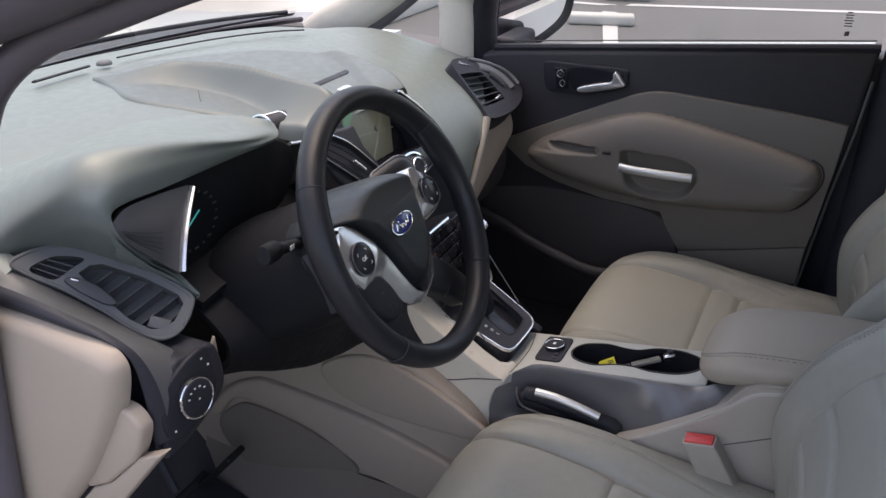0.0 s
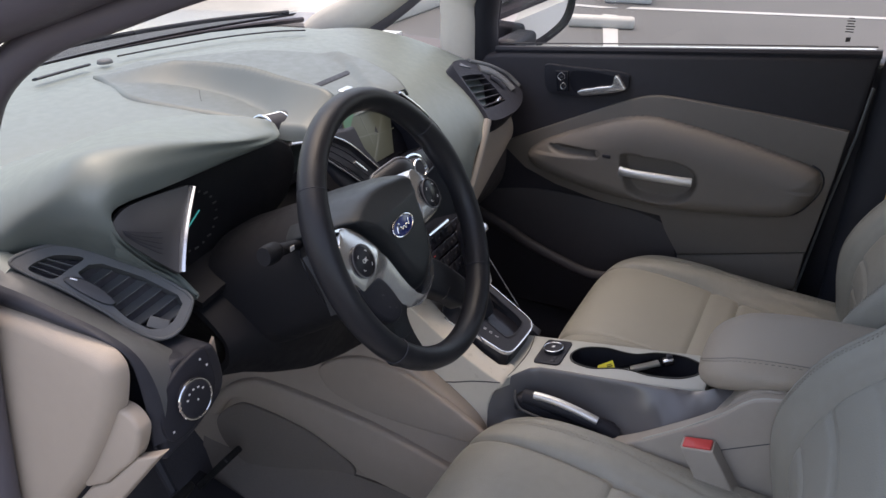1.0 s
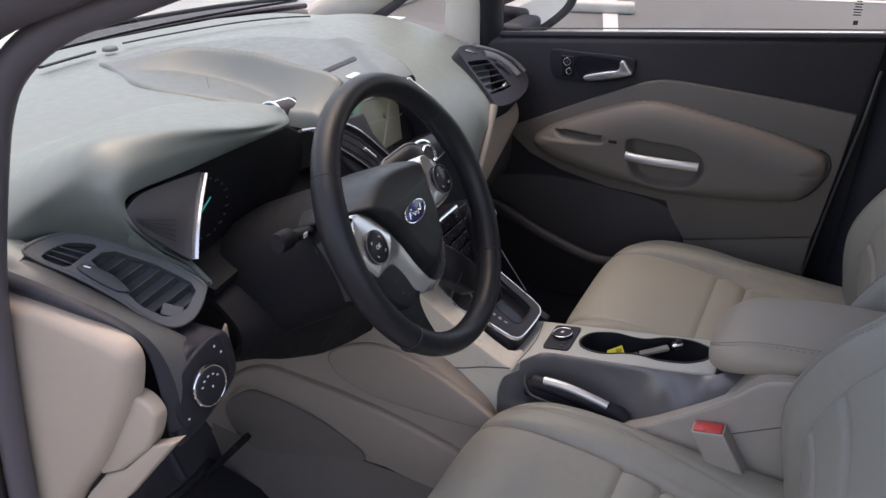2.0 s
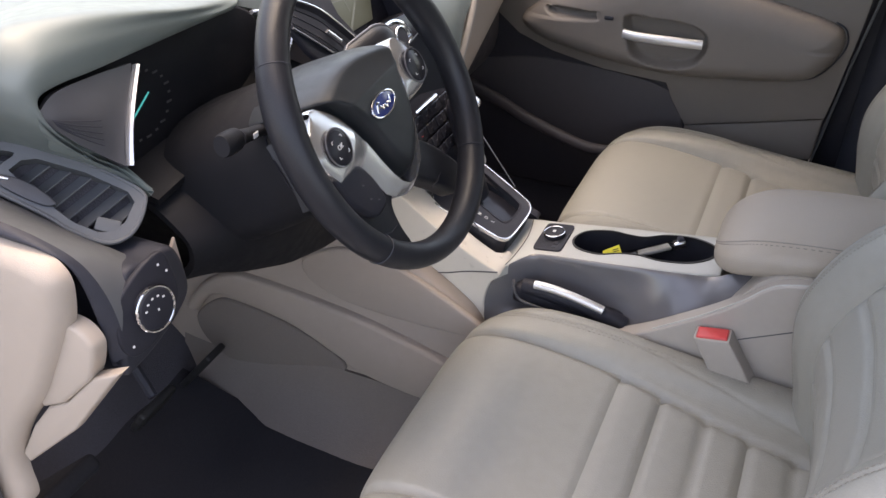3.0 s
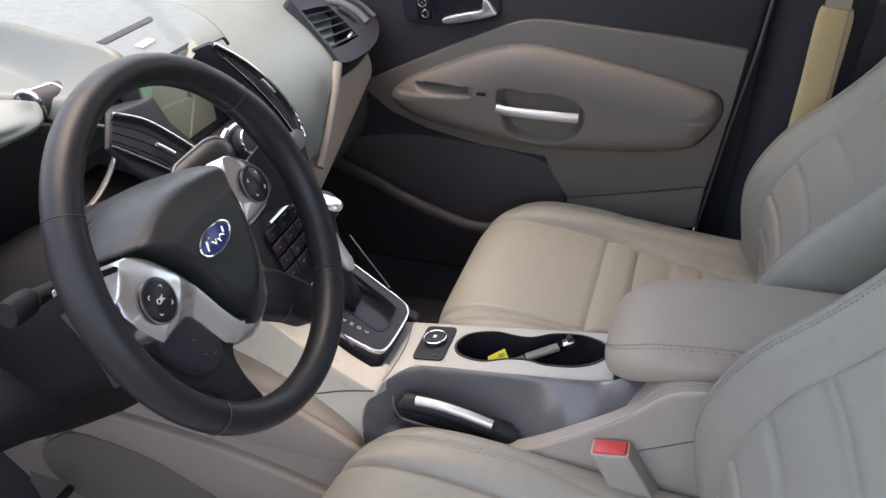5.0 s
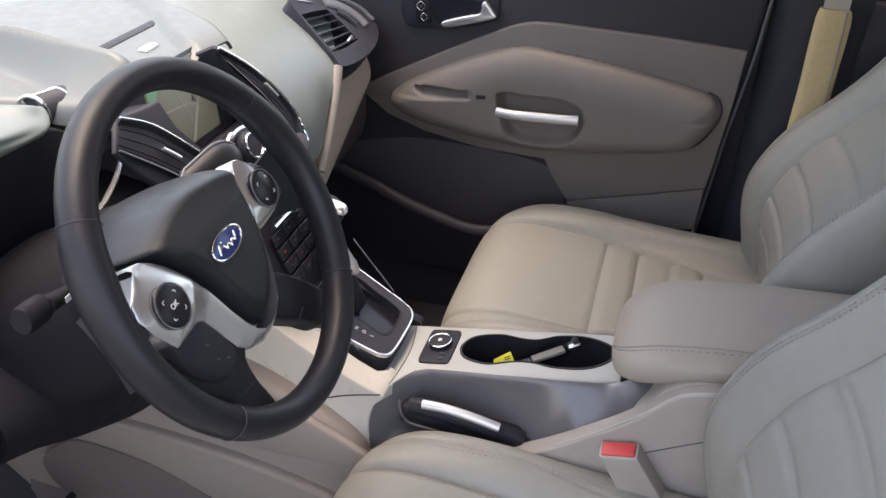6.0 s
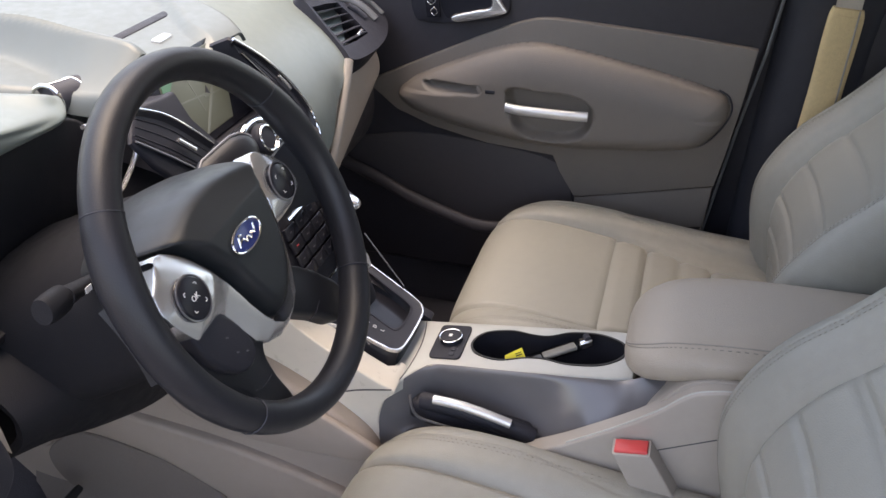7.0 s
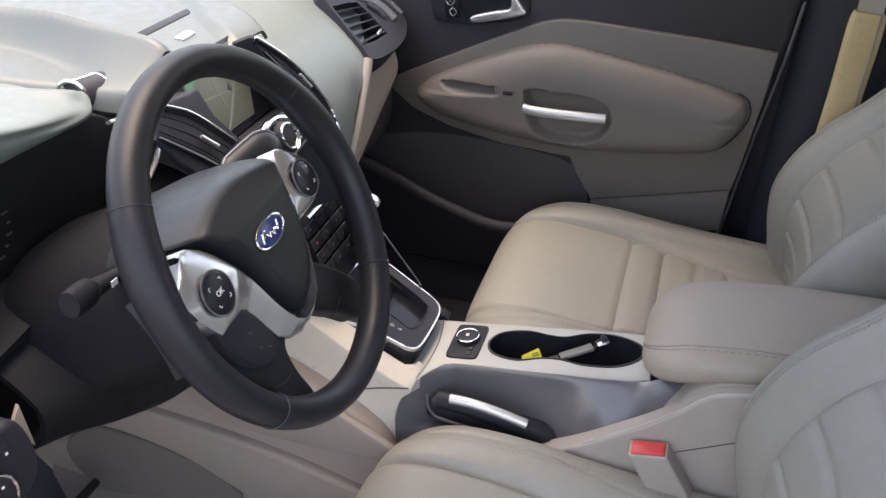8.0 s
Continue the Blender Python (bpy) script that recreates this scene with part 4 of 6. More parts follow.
    part("vent_foot", prism(smooth_outline([(0.090, -0.138), (0.113, -0.150), (0.104, -0.168), (0.068, -0.166), (0.060, -0.150)], 30), 0.001, 0.001, M, low=-0.01), M_SCOOP, st, "grey satin foot of the vent")
    Mk = M @ Matrix.Translation((-0.052, -0.106, 0.002))
    shelf = prism(smooth_outline([(-0.055, 0.026), (0.09, 0.024), (0.098, -0.02), (0.06, -0.045), (-0.035, -0.045)], 40), 0.012, 0.004, Mk @ Matrix.Translation((0, 0, -0.01)))
    part("knob_shelf", shelf, M_GLOSS, st)
    k = part("knob_base", prism(ellipse(0.046, 0.031, 40), 0.008, 0.003, Mk), M_GLOSS, st, "glossy oval knob surround")
    part("base_ring", tube([Mk @ Vector((0.046 * math.cos(a), 0.031 * math.sin(a), 0.006)) for a in np.linspace(0, 2 * math.pi, 44, endpoint=False)], 0.0048, 8, closed=True), M_CHROME, k, "chrome surround ring")
    part("round_knob", prism(ellipse(0.0215, 0.0215, 40), 0.020, 0.004, Mk @ Matrix.Translation((0.004, 0.004, 0))), M_BLACK, k, "black round knob")
    part("knob_ring", tube([Mk @ Vector((0.004 + 0.0170 * math.cos(a), 0.004 + 0.0170 * math.sin(a), 0.020)) for a in np.linspace(0, 2 * math.pi, 36, endpoint=False)], 0.002, 8, closed=True), M_CHROME, k)
    # heater controls
    for r in range(4):
        for c in range(4):
            bt = rbox((0.031, 0.0175, 0.006), 0.0015, M @ Matrix.Translation((-0.075 + 0.034 * c, -0.228 - 0.021 * r, 0.002)))
            ob = part("button", bt, M_GLOSS, st)
            part("button_mark", rbox((0.005, 0.0014, 0.0006), 0, M @ Matrix.Translation((-0.079 + 0.034 * c, -0.228 - 0.021 * r, 0.0053))), M_RED if (r, c) == (1, 0) else M_SCOOP, ob)
    part("chrome_bar", tube([M @ Vector((x, -0.211, 0.008)) for x in np.linspace(-0.079, -0.004, 6)], 0.004, 8), M_CHROME, st, "chrome bar")
    for sx in (-1, 1):
        part("side_rail", tube(spline([(sx * 0.082, 0.060, 0.740), (sx * 0.081, 0.045, 0.720), (sx * 0.080, 0.012, 0.676), (sx * 0.079, -0.004, 0.655)], 20), 0.0013, 8), M_SCOOP, st, "thin grey rail")
    return st


centre_stack()


# ---------------------------------------------------------------- steering
def steering_wheel():
    sw = thing("steering_wheel", (-0.37, 0.1, 0.95), "black leather steering wheel with silver spoke trims", "steering wheel")
    r, yaw = radians(27.4), radians(1)
    M = plane_at((-0.367, 0.0014, 0.9942), (math.sin(yaw) * math.cos(r), -math.cos(yaw) * math.cos(r), math.sin(r)), (1, 0, 0))
    R = 0.1745
    A = np.linspace(0, 2 * math.pi, 121)[:-1]
    rows = []
    for a in A:
        d = math.degrees(a) % 360
        grip = 1 + 0.10 * math.exp(-((d - 20) / 13) ** 2) + 0.10 * math.exp(-((d - 160) / 13) ** 2)
        seamd = min(abs(d - s) for s in (35, 145, 222, 318))
        g = grip - 0.05 * math.exp(-(seamd / 0.9) ** 2)
        row = []
        for q in np.linspace(0, 2 * math.pi, 20, endpoint=False):
            rr = R + 0.0155 * g * math.cos(q)
            row.append(M @ Vector((rr * math.cos(a), rr * math.sin(a), 0.0185 * g * math.sin(q))))
        rows.append(row)
    rim = part("rim", quads(rows, wrap_u=True, wrap_v=True), M_WHEEL, sw, "black leather rim with stitched joins")
    for s in (35, 145, 222, 318):
        a = radians(s)
        ringp = [M @ Vector(((R + 0.0158 * math.cos(q)) * math.cos(a), (R + 0.0158 * math.cos(q)) * math.sin(a), 0.0188 * math.sin(q))) for q in np.linspace(0, 2 * math.pi, 18, endpoint=False)]
        part("seam", tube(ringp, 0.0007, 6, closed=True), M_DARK, rim)
    # airbag cover
    H = M @ Matrix.Rotation(radians(3.6), 4, "Z") @ Matrix.Translation((0, 0.004, 0))
    half = [(0.0, 0.068), (0.030, 0.066), (0.060, 0.060), (0.080, 0.054), (0.089, 0.048), (0.080, 0.039), (0.067, 0.024), (0.054, 0.002), (0.042, -0.026), (0.033, -0.059), (0.020, -0.086)]
    right = [(0.030, 0.066), (0.062, 0.060), (0.090, 0.053), (0.104, 0.045), (0.094, 0.035), (0.083, 0.020), (0.077, 0.0), (0.070, -0.026), (0.056, -0.057), (0.032, -0.086)]
    pad = smooth_outline([half[0]] + right + [(0.0, -0.100)] + [(-x, y) for x, y in half[:0:-1]], 90)
    bm = pillow(pad, 0.051, edge=0.34, low=-0.04, crown=3.0, rings=36)
    for v in bm.verts:
        if v.co.z < -0.03:
            v.co.x, v.co.y = v.co.x * 1.04, v.co.y * 1.04
        v.co.z -= 0.55 * max(0.0, v.co.y - 0.022)
    bm.transform(H @ Matrix.Translation((0, 0, -0.0535)))
    p = part("airbag_cover", bm, M_PAD, sw, "charcoal airbag cover", sharp=60)
    e = part("badge", prism(ellipse(0.0275, 0.0125, 48), 0.003, 0.001, H @ Matrix.Translation((0, -0.002, -0.004))), M_BLUE, p, "blue oval badge")
    part("badge_rim", tube([H @ Vector((0.0275 * math.cos(a), -0.002 + 0.0125 * math.sin(a), -0.0008)) for a in np.linspace(0, 2 * math.pi, 48, endpoint=False)], 0.0012, 6, closed=True), M_CHROME, e)
    for pts in (((-0.018, -0.004), (-0.015, 0.002), (-0.012, 0.006), (-0.008, 0.005)), ((-0.016, -0.001), (-0.009, 0.001), (-0.004, -0.004), (0.0, -0.001), (0.004, -0.005), (0.008, -0.001), (0.013, -0.003), (0.017, 0.004))):
        part("badge_device", tube(spline([H @ Vector((x, y - 0.002, -0.0008)) for x, y in pts], 30), 0.0012, 6), M_CHROME, e, "plain silver device")
    # silver trim: a leaf round the buttons that narrows into a strip under the pad
    upper_left = [(0.104, 0.044), (0.097, 0.045), (0.088, 0.042), (0.078, 0.034), (0.068, 0.023), (0.062, 0.012), (0.057, 0.002), (0.055, -0.002), (0.050, -0.013), (0.045, -0.025), (0.040, -0.041), (0.036, -0.056), (0.029, -0.075), (0.021, -0.090), (0.010, -0.099), (0.0, -0.101)]
    upper_right = [(0.107, 0.043), (0.103, 0.043), (0.098, 0.038), (0.091, 0.029), (0.085, 0.019), (0.082, 0.010), (0.079, 0.002), (0.078, -0.002), (0.075, -0.013), (0.071, -0.025), (0.065, -0.041), (0.057, -0.057), (0.044, -0.077), (0.032, -0.091), (0.014, -0.099), (0.0, -0.101)]
    lower_left = [(0.107, 0.039), (0.116, 0.031), (0.130, 0.021), (0.134, 0.008), (0.131, -0.008), (0.125, -0.022), (0.118, -0.035), (0.095, -0.0345), (0.073, -0.038), (0.064, -0.045), (0.059, -0.058), (0.055, -0.072), (0.049, -0.089), (0.036, -0.102), (0.016, -0.1095), (0.0, -0.111)]
    lower_right = [(0.110, 0.039), (0.120, 0.032), (0.134, 0.022), (0.142, 0.008), (0.144, -0.008), (0.141, -0.0195), (0.126, -0.0240), (0.112, -0.0270), (0.094, -0.0300), (0.077, -0.032), (0.070, -0.0445), (0.062, -0.061), (0.0495, -0.082), (0.037, -0.0965), (0.017, -0.107), (0.0, -0.111)]
    for sx in (-1, 1):
        rows = []
        U, L = np.array(upper_left if sx < 0 else upper_right), np.array(lower_left if sx < 0 else lower_right)
        ks = np.linspace(0, 15, 91)
        for k in ks:
            i = min(int(k), 14)
            u, w = U[i] + (U[i + 1] - U[i]) * (k - i), L[i] + (L[i + 1] - L[i]) * (k - i)
            leaf = 1.0 if k < 7 else max(0.0, 1 - (k - 7) / 2)
            row = []
            for q in (-0.001, 0.0, 0.02, 0.06, 0.13, 0.25, 0.4, 0.55, 0.7, 0.82, 0.91, 0.97, 1.0, 1.001):
                p = u + (w - u) * min(1, max(0, q))
                edge = min(q, 1 - q)
                z = -0.015 + (0.001 + 0.004 * leaf) * math.sin(math.pi * min(1, max(0, q))) ** 0.7 - 0.009 * (1 - leaf) * q - 0.16 * max(0.0, p[1])
                z -= 0.022 if edge < 0 else 0.0
                row.append(H @ Vector((sx * p[0], p[1], z)))
            rows.append(row)
        b = part("spoke_trim", quads(rows), M_SILVER, sw, "satin silver spoke trim", sharp=50)
        cx, cy = (-0.0985, -0.003) if sx < 0 else (0.110, 0.001)
        d = part("button_pad", prism(ellipse(0.0208, 0.0208, 40, cx, cy), -0.0070, 0.003, H, low=-0.03), M_GLOSS, b, "black round button pad")
        part("pad_ring", tube([H @ Vector((cx + 0.0212 * math.cos(a), cy + 0.0212 * math.sin(a), -0.0088)) for a in np.linspace(0, 2 * math.pi, 40, endpoint=False)], 0.0010, 6, closed=True), M_SCOOP, d)
        for a in (45, 135, 225, 315):
            x, y = cx + 0.0145 * math.cos(radians(a)), cy + 0.0145 * math.sin(radians(a))
            for t in (-0.75, 0.75):
                way = radians(a + 90) + t
                part("arrow_mark", rbox((0.0026, 0.0006, 0.0006), 0, H @ Matrix.Translation((x + 0.0015 * math.cos(way) * (1 if t > 0 else -1), y + 0.0015 * math.sin(way) * (1 if t > 0 else -1), -0.0067)) @ Matrix.Rotation(way, 4, "Z")), M_WHITE, d)
        if sx < 0:
            words("lettering", "OK", 0.0075, H @ Matrix.Translation((cx, cy, -0.0067)), M_WHITE, d)
        # side spoke behind the trim
        s = quads([[M @ Vector((sx * x, y, w + 0.004 * math.sin(math.pi * q))) for q, y in zip(np.linspace(0, 1, 8), np.linspace(y0, y1, 8))] for x, y0, y1, w in ((0.06, -0.04, 0.028, -0.058), (0.10, -0.032, 0.028, -0.050), (0.135, -0.03, 0.026, -0.038), (0.168, -0.04, 0.040, -0.014))])
        part("side_spoke", thick(s, 0.016), M_WHEEL, sw, "black side spoke")
        # lower spoke: leaves the hub under the pad and widens into the rim
        if sx < 0:
            lo = [(0.020, -0.085), (0.036, -0.106), (0.039, -0.130), (0.036, -0.166), (0.065, -0.165), (0.092, -0.146), (0.088, -0.128), (0.098, -0.110), (0.122, -0.082), (0.134, -0.045), (0.060, -0.040)]
        else:
            lo = [(0.012, -0.088), (0.036, -0.109), (0.068, -0.134), (0.100, -0.160), (0.132, -0.136), (0.112, -0.104), (0.086, -0.078), (0.060, -0.060), (0.040, -0.055)]
        lo = smooth_outline(lo, 70)
        bm = prism([(sx * x, y) for x, y in lo], -0.027, 0.007, M, low=-0.050)
        l = part("lower_spoke", bm, M_WHEEL, sw, "black lower spoke")
        part("spoke_joint", tube([M @ Vector((sx * x, y, -0.0268)) for x, y in ((0.048, -0.126), (0.064, -0.127), (0.080, -0.122))], 0.0008, 6), M_BLACK, l)
        if sx > 0:
            continue
        lp = part("lower_switch_pod", prism(smooth_outline([(sx * 0.119, -0.032), (sx * 0.095, -0.034), (sx * 0.073, -0.038), (sx * 0.063, -0.050), (sx * 0.055, -0.074), (sx * 0.058, -0.092), (sx * 0.078, -0.098), (sx * 0.098, -0.088), (sx * 0.116, -0.062)], 40), -0.016, 0.005, M, low=-0.052), M_BLACK, sw, "black switch cluster")
        for x, y in ((0.084, -0.058), (0.082, -0.076), (0.070, -0.083)):
            part("switch_mark", rbox((0.0034, 0.0016, 0.0006), 0, M @ Matrix.Translation((sx * x, y, -0.0157)) @ Matrix.Rotation(0.5 * sx, 4, "Z")), M_SCOOP, lp)
    return sw


steering_wheel()


def column():
    c = thing("steering_column", (-0.37, 0.2, 0.9), "black steering column shroud", "steering column")
    r = radians(28)
    M = plane_at((-0.37, 0.0, 1.0), (0, -math.cos(r), math.sin(r)), (1, 0, 0))
    rows = []
    for w, hx, hy in ((-0.035, 0.055, 0.052), (-0.05, 0.085, 0.07), (-0.09, 0.098, 0.078), (-0.16, 0.105, 0.085), (-0.26, 0.11, 0.09)):
        rows.append([M @ Vector((x, y - 0.012, w)) for x, y in ellipse(hx, hy, 44, power=2.8)])
    part("shroud", quads(rows, wrap_u=True, caps=True), M_MATT, c, "black two-piece shroud", sharp=60)
    part("shroud_joint", tube([M @ Vector((x * 1.002, y * 1.002 - 0.012, -0.10)) for x, y in ellipse(0.099, 0.079, 44, power=2.8)], 0.0012, 6, closed=True), M_GLOSS, c)
    # indicator stalk
    s = part("indicator_stalk", tube(spline([(-0.455, 0.105, 0.985), (-0.49, 0.105, 0.992), (-0.515, 0.10, 1.0)], 10), [0.008, 0.008, 0.0085, 0.009, 0.0095, 0.010, 0.0105, 0.011, 0.0115, 0.012], 16, flat=0.8), M_MATT, c, "black indicator stalk")
    part("stalk_tip", tube(spline([(-0.514, 0.10, 1.0), (-0.528, 0.097, 1.003), (-0.546, 0.094, 1.007)], 8), [0.0095, 0.010, 0.0102, 0.0104, 0.0104, 0.0104, 0.0100, 0.009], 18, flat=1.25), M_MATT, s, "black stalk tip")
    part("stalk_mark", rbox((0.008, 0.0008, 0.006), 0, Matrix.Translation((-0.49, 0.0925, 0.995))), M_WHITE, s)
    line = spline([(-0.31, 0.098, 0.989), (-0.278, 0.092, 0.996), (-0.248, 0.086, 1.003), (-0.222, 0.081, 1.008), (-0.200, 0.077, 1.012)], 18)
    wide = [0.010] * 3 + [0.014, 0.019] + [0.0235] * 8 + [0.022, 0.020, 0.017, 0.012, 0.007]
    w = part("wiper_stalk", tube(line, wide, 18, flat=0.55, up=(0, -0.8, 0.6)), M_WHEEL, c, "black wiper stalk paddle")
    # thin grey bar paints the highlight along the paddle's upper edge
    part("paddle_highlight", tube([Vector(p) + Vector((0, 0.42 * q, 0.86 * q)) for p, q in zip(line[4:], wide[4:])], 0.0022, 8), M_SCOOP, w, "grey line standing in for the upper edge's highlight")
    for k in range(4):
        x, z = -0.272 + 0.019 * (k % 3), 0.998 + 0.004 * (k % 3) - 0.011 * (k // 3)
        part("stalk_mark", tube([(x + 0.0035 * math.cos(a), 0.0745 - 0.004 * (k % 3) - 0.004 * (k // 3), z + 0.0035 * math.sin(a)) for a in np.linspace(0, 2 * math.pi, 10, endpoint=False)], 0.0005, 5, closed=True), M_WHITE, w)


column()


# ---------------------------------------------------------------- seats
def seat(at, lean=0.0):
    s = thing("car_seat", at, "greige leather car seat with pleated centre panels", "seat", group="front seats")
    O = Vector(at)
    prof = spline([(0.258, 0.10), (0.287, 0.17), (0.280, 0.232), (0.238, 0.266), (0.165, 0.276), (0.03, 0.264), (-0.12, 0.248), (-0.27, 0.235), (-0.33, 0.22)], 150)
    cross = spline([(-0.235, -0.20), (-0.252, -0.12), (-0.254, -0.045), (-0.243, 0.0), (-0.222, 0.013), (-0.19, 0.010), (-0.16, -0.008), (-0.10, -0.012), (0, -0.013), (0.10, -0.012), (0.16, -0.008), (0.19, 0.010), (0.222, 0.013), (0.243, 0.0), (0.254, -0.045), (0.252, -0.12), (0.235, -0.20)], 181)
    seam_y = 0.02
    pleats = (seam_y, -0.042, -0.104, -0.166, -0.228)

    def top(i, j):
        y, z = prof[i]
        x, dz = cross[j]
        k = min(1.0, max(0.25, (0.30 - y) / 0.25))
        zz = z + (dz * k if dz > -0.014 else dz + 0.014 * (1 - k))
        inset = 0.165 - 0.05 * max(0.0, (0.05 - y)) / 0.3
        zz += groove(abs(x) - inset, 0.010, 0.006)
        if abs(x) < inset:
            for p in pleats:
                zz += groove(y - p, 0.0075, 0.0045)
            if y < seam_y:
                ph = (seam_y - y) / 0.062
                zz += 0.0026 * abs(math.sin(math.pi * ph)) ** 0.6
        elif abs(x) < 0.24:
            zz += groove(abs(x) - (inset + 0.055 - 0.02 * max(0, (0.1 - y))), 0.0025, 0.0025)
        yy = y - 0.05 * (abs(x) / 0.25) ** 5 * (1 if y > 0.1 else max(0, y / 0.1))
        return O + Vector((x, yy, zz))

    def patch(j0, j1, i0=0, i1=150):
        return quads([[top(i, j) for j in range(j0, j1)] for i in range(i0, i1)])

    a, b = int(np.argmin(abs(cross[:, 0] + 0.165))), int(np.argmin(abs(cross[:, 0] - 0.165)))
    im = int(np.argmin(abs(prof[:, 0] - seam_y) + (np.arange(150) < 40)))
    part("cushion_front", patch(a, b + 1, 0, im + 1), M_LEATHER, s, "smooth leather front panel", sharp=80)
    part("cushion_pleats", patch(a, b + 1, im, 150), M_LEATHER, s, "pleated leather centre panel", sharp=80)
    for j0, j1 in ((0, a + 1), (b, 181)):
        part("cushion_bolster", patch(j0, j1), M_LEATHER, s, "leather side bolster with twin stitching", sharp=80)
    part("seat_base", slab(O.x - 0.23, O.x + 0.23, O.y - 0.30, O.y + 0.21, O.z - 0.10, O.z + 0.12, 0.02), M_DARK, s, "dark seat base and runners")
    # backrest
    bp = spline([(-0.215, 0.17), (-0.205, 0.27), (-0.188, 0.35), (-0.184, 0.41), (-0.200, 0.467), (-0.236, 0.530), (-0.290, 0.590), (-0.342, 0.66), (-0.39, 0.75), (-0.415, 0.83), (-0.44, 0.865)], 150)
    bc = spline([(0.0, -0.150), (-0.14, -0.150), (-0.225, -0.135), (-0.25, -0.09), (-0.25, -0.045), (-0.235, -0.010), (-0.21, 0.0), (-0.18, -0.010), (-0.15, -0.032), (-0.08, -0.045), (0.0, -0.048), (0.08, -0.045), (0.15, -0.032), (0.18, -0.010), (0.21, 0.0), (0.235, -0.010), (0.25, -0.045), (0.25, -0.09), (0.225, -0.135), (0.14, -0.150)], 220, closed=True)

    def bk(i, j):
        y, z = bp[i]
        x, d = bc[j % 220]
        f = i / 149
        wide = 1.0 - 0.14 * max(0, f - 0.45) / 0.55 - 0.35 * max(0, f - 0.92) ** 2 / 0.0064 * 0.3
        front = d > -0.06
        if front:
            d = d * (1 - 0.35 * max(0, f - 0.5)) + groove(abs(x) - 0.15, 0.007, 0.005)
            if abs(x) < 0.15:
                for p in (0.30, 0.365, 0.43, 0.495, 0.56, 0.625, 0.69):
                    d += groove(z - p, 0.006, 0.0045)
            elif abs(x) < 0.24:
                d += groove(abs(x) - 0.205, 0.0025, 0.0025)
        return O + Vector((x * wide, y + d * 0.94 - lean * (0.6 + f), z + d * 0.30 - lean * 0.5))

    ja = [j for j in range(220) if bc[j][1] > -0.052 and abs(bc[j][0]) <= 0.151]
    j0, j1 = min(ja), max(ja)
    part("backrest_pleats", quads([[bk(i, j) for j in range(j0, j1 + 1)] for i in range(150)]), M_LEATHER, s, "pleated leather back panel", sharp=80)
    rest = quads([[bk(i, j) for j in range(j1, 220 + j0 + 1)] for i in range(150)])
    part("backrest_bolster", rest, M_LEATHER, s, "leather backrest sides with twin stitching", sharp=80)
    cap = [bk(149, j) for j in range(220)]
    bm = bmesh.new()
    bm.faces.new([bm.verts.new(p) for p in cap])
    part("backrest_top", bm, M_LEATHER, s)
    # twin stitching along the bolsters
    for sx in (-1, 1):
        bm = None
        for off in (0.204, 0.212):
            j = min((k for k in range(181) if cross[k][1] > -0.03), key=lambda k: abs(cross[k][0] - sx * off))
            bm = dashes(spline([top(i, j) + Vector((0, 0, 0.0006)) for i in range(38, 146, 4)], 180), 0.0005, bm)
        part("cushion_stitching", bm, M_THREAD, s, "greige twin stitching")
        bm = None
        for off in (0.200, 0.208):
            j = min((k for k in range(220) if bc[k][1] > -0.03), key=lambda k: abs(bc[k][0] - sx * off))
            bm = dashes(spline([bk(i, j) + Vector((0, 0.0006, 0.0003)) for i in range(4, 146, 4)], 240), 0.0005, bm)
        part("backrest_stitching", bm, M_THREAD, s, "greige twin stitching")
    # hinge cover between cushion and backrest
    part("hinge_cover", side(smooth_outline([(O.y - 0.30, O.z + 0.12), (O.y - 0.18, O.z + 0.12), (O.y - 0.16, O.z + 0.19), (O.y - 0.20, O.z + 0.26), (O.y - 0.27, O.z + 0.24)], 30), O.x - 0.245, 0.015, 0.004), M_CONSOLE, s)
    return s


DRIVER = seat((-0.37, -0.30, 0.30))
PASSENGER = seat((0.365, -0.325, 0.29), 0.038)
tagged(DRIVER, "greige leather driver's seat with pleated centre panels")
tagged(PASSENGER, "greige leather passenger seat with pleated centre panels")


def buckle():
    b = thing("belt_buckle", (-0.115, -0.40, 0.50), "greige seat belt buckle with red button beside the seat", "buckle")
    # the body leans back, its end is cut level and carries the button
    part("buckle_body", side([(-0.362, 0.614), (-0.410, 0.622), (-0.485, 0.500), (-0.432, 0.485)], -0.129, 0.030, 0.004), M_CONSOLE, b, "greige plastic buckle body")
    part("release_button", rbox((0.024, 0.043, 0.006), 0.0025, pose(-0.144, -0.386, 0.6185, -10)), M_RED, b, "red release button")
    part("buckle_slot", rbox((0.020, 0.003, 0.002), 0.0005, pose(-0.144, -0.4085, 0.6205)), M_BLACK, b)
    part("buckle_strap", side([(-0.438, 0.50), (-0.478, 0.505), (-0.54, 0.38), (-0.50, 0.37)], -0.134, 0.010, 0.002), M_DARK, b)


buckle()


